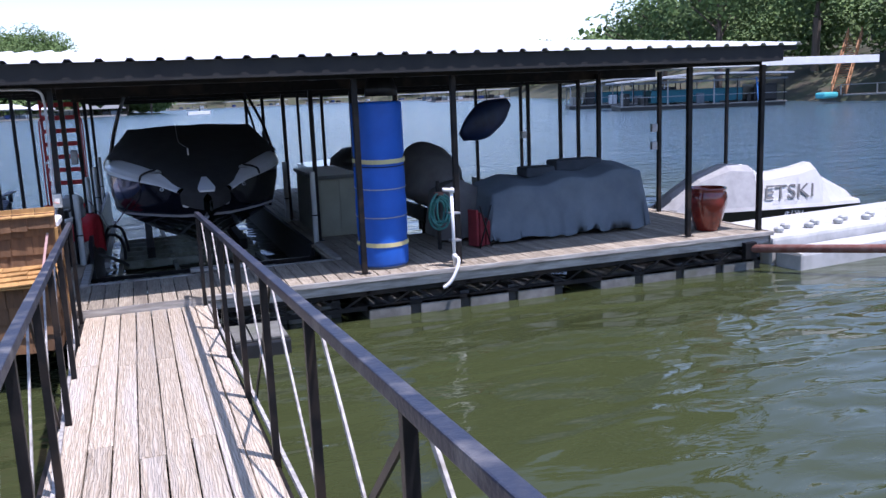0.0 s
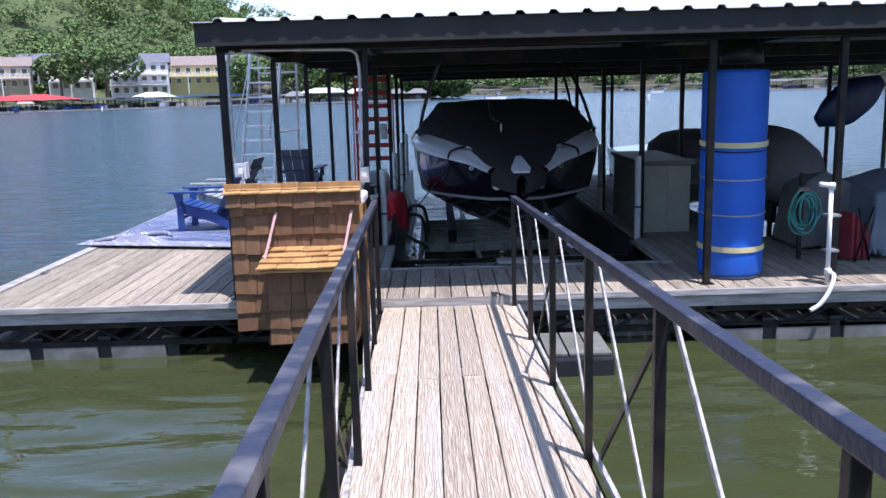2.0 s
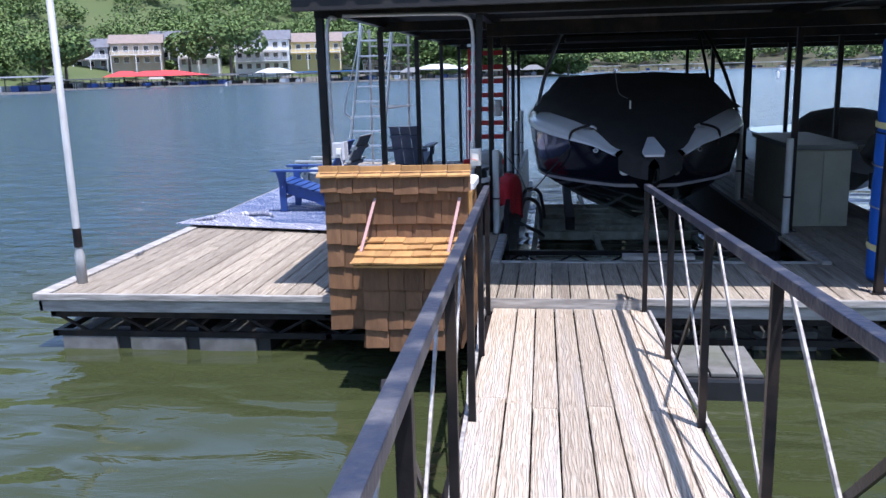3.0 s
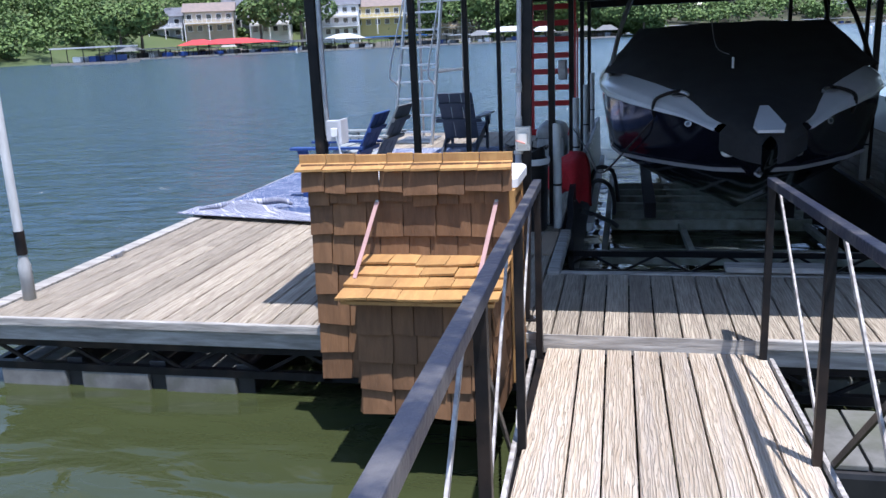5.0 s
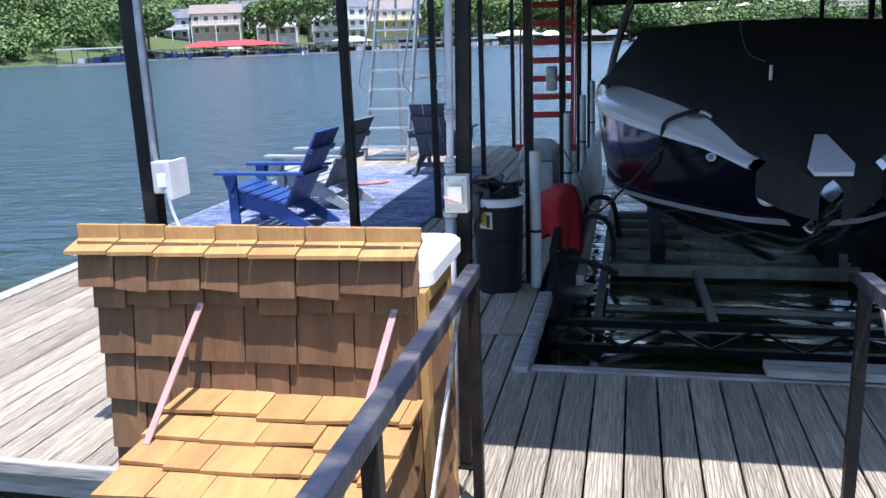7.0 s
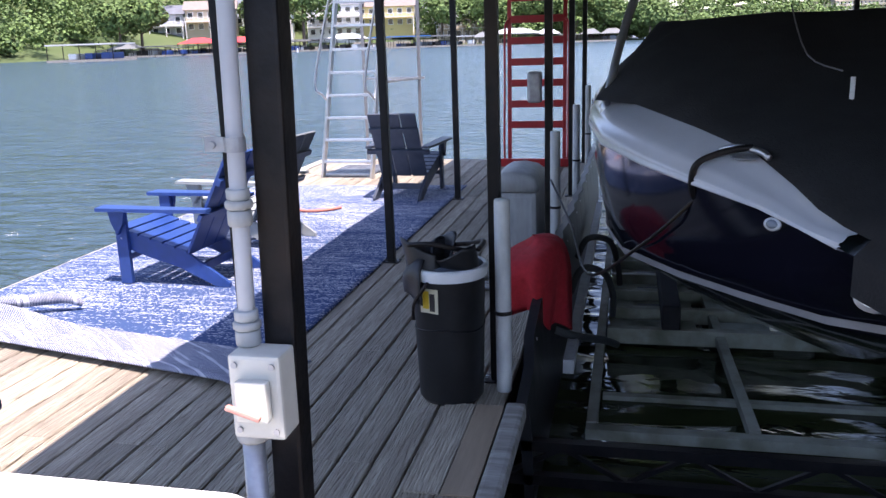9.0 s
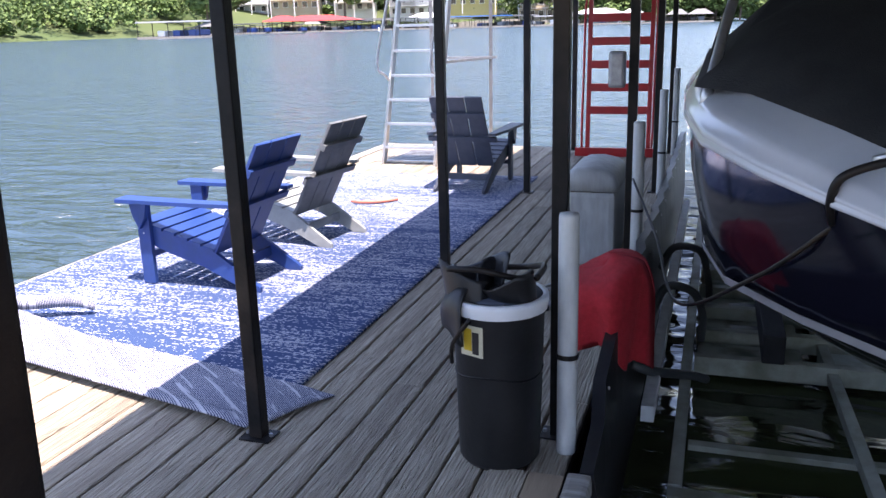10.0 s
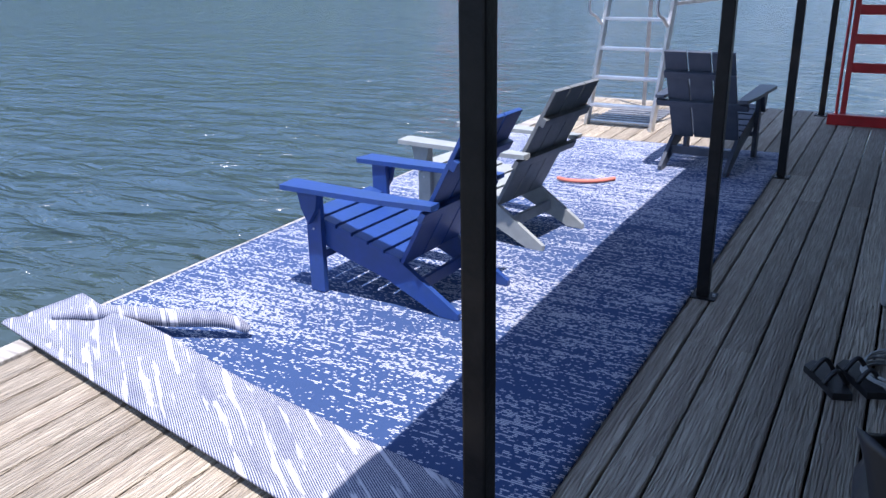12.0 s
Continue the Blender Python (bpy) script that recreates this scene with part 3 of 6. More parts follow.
def cabinet():
    c = thing("shingled_cabinet", "tall cabinet clad in brown cedar shingles, on the dock edge", "cabinet")
    x0, x1, y0, y1 = -1.15, -0.095, 9.03, 9.40
    body = bx(x0, x1, y0, y1, -0.14, 0.915)
    part("body", body, SHINGLE, c)
    shingles(c, lambda u, z, o: (u, y0 - o, z), x0 - 0.01, x1 + 0.0, 1.02, 7, 0.165, SHINGLE, 1)
    shingles(c, lambda u, z, o: (x1 + o, u, z), y0 + 0.05, y1 - 0.04, 0.93, 6, 0.175, SHINGLE, 2)
    # the cap: a sloped course under a low upright course
    rnd = random.Random(3)
    shingles(c, lambda u, z, o: (u, y0 - 0.035 - o, z), x0 - 0.03, x1 + 0.03, 1.035, 1, 0.12, SHINGLE, 4)
    u = x0 - 0.05
    while u < x1 + 0.0:
        w = min(rnd.uniform(0.14, 0.19), x1 + 0.03 - u)
        bm = bmesh.new()
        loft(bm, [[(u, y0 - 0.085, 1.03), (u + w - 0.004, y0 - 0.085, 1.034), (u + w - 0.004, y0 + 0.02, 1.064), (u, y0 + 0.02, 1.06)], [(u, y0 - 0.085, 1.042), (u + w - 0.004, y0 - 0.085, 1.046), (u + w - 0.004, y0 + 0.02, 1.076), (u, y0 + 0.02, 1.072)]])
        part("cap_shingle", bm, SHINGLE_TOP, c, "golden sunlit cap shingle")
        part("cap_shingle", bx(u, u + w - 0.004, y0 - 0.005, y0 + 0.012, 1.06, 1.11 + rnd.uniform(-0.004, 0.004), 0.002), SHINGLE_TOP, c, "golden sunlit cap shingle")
        u += w
    for y in (y0 - 0.0, y1 - 0.05):
        part("corner_board", bx(x1 + 0.003, x1 + 0.03, y, y + 0.05, -0.13, 0.914, 0.003), SHINGLE_TOP, c, "plain golden corner board")
    part("corner_board", bx(x1 + 0.003, x1 + 0.03, y0 + 0.055, y1 - 0.055, 0.87, 0.914, 0.003), SHINGLE_TOP, c, "plain golden corner board")
    # projecting bin and its hatch
    bx0, bx1, by0 = -0.79, -0.14, 8.62
    bin_ = part("bin", bx(bx0, bx1, by0, y0 - 0.003, -0.13, 0.44), SHINGLE, c)
    shingles(bin_, lambda u, z, o: (u, by0 - o, z), bx0 - 0.01, bx1 + 0.01, 0.44, 4, 0.147, SHINGLE, 6)
    shingles(bin_, lambda u, z, o: (bx0 - o, u, z), by0, y0 - 0.01, 0.44, 4, 0.147, SHINGLE, 7)
    shingles(bin_, lambda u, z, o: (bx1 + o, u, z), by0, y0 - 0.01, 0.44, 4, 0.147, SHINGLE, 8)
    m = Matrix.Translation((0, 8.50, 0.475)) @ Matrix.Rotation(math.atan2(0.09, 0.5), 4, "X")
    hatch = part("hatch", bx(bx0 - 0.05, bx1 + 0.04, 0, 0.51, -0.012, 0.006, 0, m), SHINGLE_TOP, c, "sloping golden sunlit shingled hatch")
    for r in range(4):
        u = bx0 - 0.07
        while u < bx1 + 0.05:
            w = min(rnd.uniform(0.1, 0.19), bx1 + 0.065 - u)
            d0 = r * 0.125 - 0.012 + rnd.uniform(-0.012, 0.008)
            ca, cb = rnd.uniform(0, 0.008), rnd.uniform(0, 0.012)
            bm = bmesh.new()
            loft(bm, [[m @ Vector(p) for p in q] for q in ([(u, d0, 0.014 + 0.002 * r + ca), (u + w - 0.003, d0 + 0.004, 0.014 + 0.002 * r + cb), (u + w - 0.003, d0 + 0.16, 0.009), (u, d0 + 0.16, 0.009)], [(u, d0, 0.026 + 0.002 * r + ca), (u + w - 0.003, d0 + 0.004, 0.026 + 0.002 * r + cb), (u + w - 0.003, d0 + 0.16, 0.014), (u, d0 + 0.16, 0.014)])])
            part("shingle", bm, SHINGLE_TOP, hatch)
            u += w
    for x in (-0.80, -0.175):
        s = part("strap", beam(bmesh.new(), (x - 0.03, 8.70, 0.535), (x + 0.025, y0 - 0.035, 0.87), 0.022, 0.006, 0.001), material("pinkish_primed_strap", (0.42, 0.25, 0.22), 0.6) if x < -0.5 else bpy.data.materials["pinkish_primed_strap"], c, "pale pinkish metal strap")
        part("bolt", lathe(bmesh.new(), [(0.009, -0.01), (0.009, 0.0)], 8, (x + 0.025, y0 - 0.04, 0.875)), GALV, s)
    tub = thing("sink_basin", "white plastic sink basin set into the shingled cabinet top", "basin")
    bm = bmesh.new()
    tx0, tx1, ty0, ty1 = -1.15, -0.055, 9.07, 9.56

    def ring(ins, z, n=8):
        r = 0.05
        out = []
        for cx, cy, a0 in ((tx1 - ins - r, ty1 - ins - r, 0), (tx0 + ins + r, ty1 - ins - r, 90), (tx0 + ins + r, ty0 + ins + r, 180), (tx1 - ins - r, ty0 + ins + r, 270)):
            for k in range(n):
                a = radians(a0 + 90 * k / (n - 1))
                out.append((cx + r * math.cos(a), cy + r * math.sin(a), z))
        return out
    loft(bm, [ring(0.0, 0.918), ring(0.0, 0.962), ring(0.012, 0.975), ring(0.04, 0.975), ring(0.05, 0.965), ring(0.07, 0.935), ring(0.09, 0.925)])
    part("bowl", bm, WHITE, tub, smooth=False)
    part("drain", lathe(bmesh.new(), [(0.035, 0), (0.05, 0.004), (0.035, 0.006)], 16, (-0.42, 9.16, 0.926)), GALV, tub)
    bl = thing("storage_bin", "dark blue plastic storage bin behind the shingled cabinet", "bin")
    part("body", bx(-1.21, -0.87, 9.66, 9.94, 0.0, 0.87, 0.02), CHAIRDARK, bl)
    part("lid", bx(-1.225, -0.855, 9.645, 9.955, 0.873, 0.903, 0.01), CHAIRBLUE, bl)


cabinet()


# ---- chairs ----
def chair(name, label, mat, dark, loc, turn):
    c = thing(name, label, "chair", loc, turn, group="slatted garden chairs on the striped rug")
    for s in (-1, 1):
        y = s * 0.275
        part("front_leg", bx(-0.40, -0.31, y - 0.016, y + 0.016, 0, 0.53, 0.004), mat, c)
        bm = bmesh.new()
        a = [(-0.40, 0.27), (-0.40, 0.38), (-0.1, 0.30), (0.12, 0.24), (0.44, 0.03), (0.44, 0.0), (0.34, 0.0), (0.05, 0.13), (-0.2, 0.2)]
        yy = s * 0.243
        loft(bm, [[(px_, yy - 0.014, pz_) for px_, pz_ in a], [(px_, yy + 0.014, pz_) for px_, pz_ in a]])
        part("side_rail", bm, mat, c)
        bm = bmesh.new()
        a = [(-0.50, -0.055), (-0.48, 0.065), (0.10, 0.055), (0.36, 0.03), (0.36, -0.04), (-0.48, -0.07)]
        loft(bm, [[(px_, s * 0.31 + py_ * s, z) for px_, py_ in a] for z in (0.532, 0.556)])
        part("armrest", bm, mat, c)
        bm = bmesh.new()
        a = [(-0.42, 0.53), (-0.29, 0.53), (-0.31, 0.44), (-0.36, 0.36), (-0.40, 0.44)]
        loft(bm, [[(px_, s * 0.295, pz_) for px_, pz_ in a], [(px_, s * 0.325, pz_) for px_, pz_ in a]])
        part("arm_bracket", bm, mat, c)
        for z in (0.33, 0.45):
            part("screw", lathe(bmesh.new(), [(0.006, 0), (0.006, 0.003)], 6), ALU, c).matrix_basis = pose(-0.355, s * 0.292, z, -90 * s)
    for i in range(6):
        u = i / 5
        x = -0.38 + 0.47 * u
        z = 0.385 - 0.135 * u
        m = Matrix.Translation((x, 0, z)) @ Matrix.Rotation(math.atan2(0.13, 0.5), 4, "Y")
        part("seat_slat", bx(-0.042, 0.042, -0.262, 0.262, -0.008, 0.012, 0.003, m), mat, c)
    m = Matrix.Translation((0.13, 0, 0.22)) @ Matrix.Rotation(radians(28), 4, "Y")
    for i in (-1, 0, 1):
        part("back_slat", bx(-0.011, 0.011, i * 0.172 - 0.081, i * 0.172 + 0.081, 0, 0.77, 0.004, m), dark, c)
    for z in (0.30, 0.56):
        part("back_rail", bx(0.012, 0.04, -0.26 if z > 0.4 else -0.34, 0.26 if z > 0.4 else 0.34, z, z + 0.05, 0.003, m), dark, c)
    part("cross_rail", bx(0.2, 0.225, -0.228, 0.228, 0.09, 0.15, 0.003), mat, c)
    part("cross_rail", bx(-0.37, -0.345, -0.258, 0.258, 0.16, 0.20, 0.003), mat, c)
    return c


chair("garden_chair", "bright blue slatted plastic garden chair on the rug", CHAIRBLUE, CHAIRBLUE, (-2.63, 13.87, 0.018), -3)
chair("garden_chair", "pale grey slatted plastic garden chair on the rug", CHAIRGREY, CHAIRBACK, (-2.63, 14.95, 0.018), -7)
chair("garden_chair", "charcoal slatted plastic garden chair near the rug edge", CHAIRDARK, CHAIRDARK, (-1.87, 17.18, 0.018), -93)


# ---- rug ----
def rug_material(name, base, light, turn=0.0, back=False):
    """Rows of short light dashes on a dark weave; the back shows pinstripes and pale streaks."""
    m = material(name, base, 0.95, bump=0.3, bump_scale=120)
    n, k = m.node_tree.nodes, m.node_tree.links
    b = n["Principled BSDF"]
    co = n.new("ShaderNodeTexCoord")
    rot = n.new("ShaderNodeMapping")
    rot.inputs["Rotation"].default_value = (0, 0, radians(turn))
    k.new(co.outputs["Object"], rot.inputs["Vector"])

    def noise_at(stretch, detail=2.0, bend=0.0):
        mp = n.new("ShaderNodeMapping")
        mp.inputs["Scale"].default_value = stretch
        t = n.new("ShaderNodeTexNoise")
        t.inputs["Scale"].default_value, t.inputs["Detail"].default_value, t.inputs["Distortion"].default_value = 1.0, detail, bend
        k.new(rot.outputs[0], mp.inputs["Vector"])
        k.new(mp.outputs[0], t.inputs["Vector"])
        return t.outputs["Fac"]

    def calc(op, a, v=0.0, w=0.0):
        x = n.new("ShaderNodeMath")
        x.operation = op
        for q, val in enumerate((a, v, w)):
            if isinstance(val, (int, float)):
                x.inputs[q].default_value = val
            else:
                k.new(val, x.inputs[q])
        return x.outputs[0]

    def step(a, lo, hi):
        x = n.new("ShaderNodeMapRange")
        x.inputs["From Min"].default_value, x.inputs["From Max"].default_value = lo, hi
        k.new(a, x.inputs["Value"])
        return x.outputs[0]

    sep = n.new("ShaderNodeSeparateXYZ")
    k.new(rot.outputs[0], sep.inputs[0])
    pick = n.new("ShaderNodeCombineXYZ")
    row = calc("FLOOR", calc("MULTIPLY", sep.outputs[1], 100.0))
    k.new(sep.outputs[0], pick.inputs[0])
    k.new(row, pick.inputs[1])

    def row_noise(along, across, detail=0.0):
        mp = n.new("ShaderNodeMapping")
        mp.inputs["Scale"].default_value = (along, across, 1)
        t = n.new("ShaderNodeTexNoise")
        t.inputs["Scale"].default_value, t.inputs["Detail"].default_value = 1.0, detail
        k.new(pick.outputs[0], mp.inputs["Vector"])
        k.new(mp.outputs[0], t.inputs["Vector"])
        return t.outputs["Fac"]

    rows = step(calc("ABSOLUTE", calc("SUBTRACT", calc("FRACT", calc("MULTIPLY", sep.outputs[1], 100.0)), 0.5)), 0.36, 0.26)
    if back:
        pin = calc("MULTIPLY", step(calc("SINE", calc("MULTIPLY", sep.outputs[1], 800.0)), -0.1, 0.5), 0.8)
        streak = step(calc("ADD", calc("MULTIPLY", noise_at((1.6, 26, 1), 3.0, 0.4), 1.0), calc("MULTIPLY", noise_at((9, 40, 1), 1.0), 0.25)), 0.69, 0.73)
        v = calc("MAXIMUM", pin, streak)
        blue = step(noise_at((1.2, 11, 1), 2.0, 0.3), 0.44, 0.36)
        v = calc("MULTIPLY", v, calc("MULTIPLY_ADD", blue, -0.25, 1.0))
    else:
        dash = row_noise(46, 7.31)
        local = row_noise(2.6, 0.37, 2.0)
        broad = noise_at((0.7, 2.3, 1), 2.0)
        far = calc("MULTIPLY_ADD", sep.outputs[1], 0.012, -0.012 * 14.3)
        v = calc("ADD", calc("ADD", calc("MULTIPLY", dash, 0.52), calc("MULTIPLY", local, 0.52)), calc("ADD", calc("MULTIPLY", broad, 0.24), far))
        v = calc("MULTIPLY", step(v, 0.65, 0.68), rows)
    mix = n.new("ShaderNodeMix")
    mix.data_type = "RGBA"
    mix.inputs["A"].default_value, mix.inputs["B"].default_value = (*base, 1), (*light, 1)
    k.new(v, mix.inputs["Factor"])
    k.new(mix.outputs["Result"], b.inputs["Base Color"])
    return m


RUG = rug_material("blue_white_woven_rug", (0.022, 0.052, 0.14), (0.44, 0.45, 0.49))
RUGBACK = rug_material("pale_striped_rug_back", (0.05, 0.065, 0.12), (0.50, 0.50, 0.54), turn=37.8, back=True)


def rug():
    r = thing("rug", "blue and white striped outdoor rug with one end folded over", "rug")

    # the laid part, whose near edge runs askew along the fold
    def near(x):
        return 12.14 + (x + 1.33) * (13.00 - 12.14) / (-3.84 + 1.33)
    bm = bmesh.new()
    nx, ny = 50, 70
    top, low = [], []
    for j in range(ny + 1):
        row = []
        for i in range(nx + 1):
            x = -3.84 + 2.5 * i / nx
            y = near(x) + (17.72 + 0.02 * (x + 2.5) - near(x)) * j / ny
            row.append(bm.verts.new((x, y, 0.012 + 0.004 * noise.noise(Vector((x * 1.6, y * 1.6, 1))) + 0.003)))
        top.append(row)
    for j in range(ny):
        for i in range(nx):
            bm.faces.new((top[j][i], top[j][i + 1], top[j + 1][i + 1], top[j + 1][i]))
    g = bmesh.ops.extrude_face_region(bm, geom=list(bm.faces))
    for v in [e for e in g["geom"] if isinstance(e, bmesh.types.BMVert)]:
        v.co.z = 0.003
    part("weave", bm, RUG, r, smooth=True)
    # the folded flap with its waves
    bm = bmesh.new()
    rows = []
    nx, ny = 70, 30
    for j in range(ny + 1):
        v = j / ny
        row = []
        for i in range(nx + 1):
            u = i / nx
            x0, yf = -4.03 + 2.68 * u, 12.58 - 0.60 * u
            yb = 13.07 - 0.68 * u - 0.22 * math.exp(-((u - 0.2) / 0.17) ** 2) * 0.6
            x = x0 + 0.07 * v * math.sin(u * 9) + 0.17 * v * u ** 3
            y = yf + (yb - yf) * v
            z = 0.022 + 0.03 * math.exp(-((v - 0.05) / 0.12) ** 2)
            ridge = 0.5 + 0.5 * noise.noise(Vector((u * 5.2, v * 1.7, 4)))
            z += 0.035 * ridge * math.sin(math.pi * v) + 0.10 * math.exp(-((v - 0.93) / 0.14) ** 2) * math.exp(-((u - 0.24) / 0.15) ** 2)
            z += 0.03 * math.exp(-(((u - 0.52) - 0.12 * v) / 0.05) ** 2) * math.sin(math.pi * v)
            if u > 0.97 or v > 0.98:
                z -= 0.012
            row.append((x, y, z))
        rows.append(row)
    loft(bm, rows, close=False, caps=False)
    g = bmesh.ops.extrude_face_region(bm, geom=list(bm.faces))
    for e in g["geom"]:
        if isinstance(e, bmesh.types.BMVert):
            e.co.z -= 0.008
    part("folded_flap", bm, RUGBACK, r, "pale striped underside of the rug", smooth=True)
    # a second curl lying along the fold
    bm = bmesh.new()
    line = curve_pts([(-3.86, 12.72, 0.06), (-3.6, 12.83, 0.085), (-3.3, 12.88, 0.10), (-3.05, 12.98, 0.10), (-2.95, 13.03, 0.05)], 6)
    tube(bm, line, [0.018 + 0.022 * math.sin(math.pi * i / (len(line) - 1)) for i in range(len(line))], 10)
    part("curl", bm, RUGBACK, r, "rolled pale edge of the rug", smooth=True)


rug()
toy = thing("pool_noodle", "coral orange foam pool noodle lying on the rug", "pool noodle")
part("foam", tube(bmesh.new(), curve_pts([(-2.72, 16.14, 0.035), (-2.62, 16.11, 0.035), (-2.45, 16.17, 0.035), (-2.34, 16.30, 0.035)], 6), 0.014, 8), material("coral_foam", (0.62, 0.19, 0.13), 0.8), toy, smooth=True)


# ---- slide ladder and red ladder ----
def slide_ladder():
    s = thing("pool_slide", "bare aluminium pool slide ladder with curved handrails on the dock end", "slide")
    L = [((-3.28, 18.33, 0.0), (-2.88, 18.25, 2.62)), ((-2.61, 18.22, 0.0), (-2.30, 18.15, 2.62))]
    for a, b in L:
        part("side_rail", beam(bmesh.new(), a, b, 0.07, 0.032, 0.004), ALU, s)
    n = 9
    for i in range(n):
        u = (0.2 + i * 0.27) / 2.62
        a = Vector(L[0][0]).lerp(Vector(L[0][1]), u)
        b = Vector(L[1][0]).lerp(Vector(L[1][1]), u)
        m, ln = frame_of(a, b)
        part("rung", bx(a.x + 0.015, b.x - 0.015, a.y - 0.05, a.y + 0.04, a.z - 0.014, a.z + 0.014, 0.004), ALU, s)
    for k, (a, b) in enumerate(L):
        p = Vector(a).lerp(Vector(b), 0.36)
        q = Vector(a).lerp(Vector(b), 1.0)
        o = -0.09 if k == 0 else -0.07
        pts = curve_pts([p, p + Vector((o * 0.5, -0.08, 0.08)), p + Vector((o, -0.16, 0.28)), q + Vector((o * 0.3, -0.22, -0.3)), q + Vector((0, -0.1, 0.25))], 6)
        part("handrail", tube(bmesh.new(), pts, 0.014, 8), ALU, s, smooth=True)
    for x in (-3.05, -2.3):
        part("support_leg", beam(bmesh.new(), (x, 19.5, 0), (x + 0.1, 19.2, 2.6), 0.04, 0.04, 0.003), GALV, s)
    for z in (1.15, 2.3):
        part("cross_bar", beam(bmesh.new(), (-2.5, 18.25, z), (-2.24, 19.4, z), 0.03, 0.03), GALV, s)
        part("cross_bar", beam(bmesh.new(), (-3.0, 19.45, z), (-2.2, 19.45, z), 0.03, 0.03), GALV, s)
    g = thing("floor_grate", "dark metal grate let into the deck behind the slide ladder", "grate")
    part("frame", bx(-3.32, -2.66, 18.42, 18.45, 0.002, 0.03, 0.002), ALU, g)
    for i in range(8):
        part("bar", bx(-3.3, -2.68, 18.5 + i * 0.11, 18.53 + i * 0.11, 0.002, 0.02, 0.002), GALV, g)
    part("panel", bx(-3.3, -2.68, 18.46, 19.35, 0.0, 0.0018), BLACK, g)

    r = thing("boarding_ladder", "red painted steel boarding ladder standing at the dock end", "ladder")
    for x in (-1.08, -0.37):
        part("side_rail", beam(bmesh.new(), (x, 19.42, 0.0), (x, 19.55, 2.2), 0.05, 0.03, 0.003), RED, r)
        o = -0.05 if x < -1 else 0.05
        part("outer_tube", tube(bmesh.new(), curve_pts([(x, 19.35, 0.0), (x + o, 19.3, 0.12), (x + o, 19.38, 1.0), (x + o, 19.46, 1.72), (x, 19.5, 1.84)], 5), 0.014, 8), RED, r, smooth=True)
    for i in range(7):
        z = 0.52 + i * 0.265
        y = 19.42 + 0.059 * z
        part("rung", bx(-1.055, -0.395, y - 0.02, y + 0.02, z - 0.045, z + 0.045, 0.004), RED, r)
    part("base_bar", bx(-1.2, -0.3, 19.24, 19.30, 0, 0.1, 0.004), RED, r)


slide_ladder()


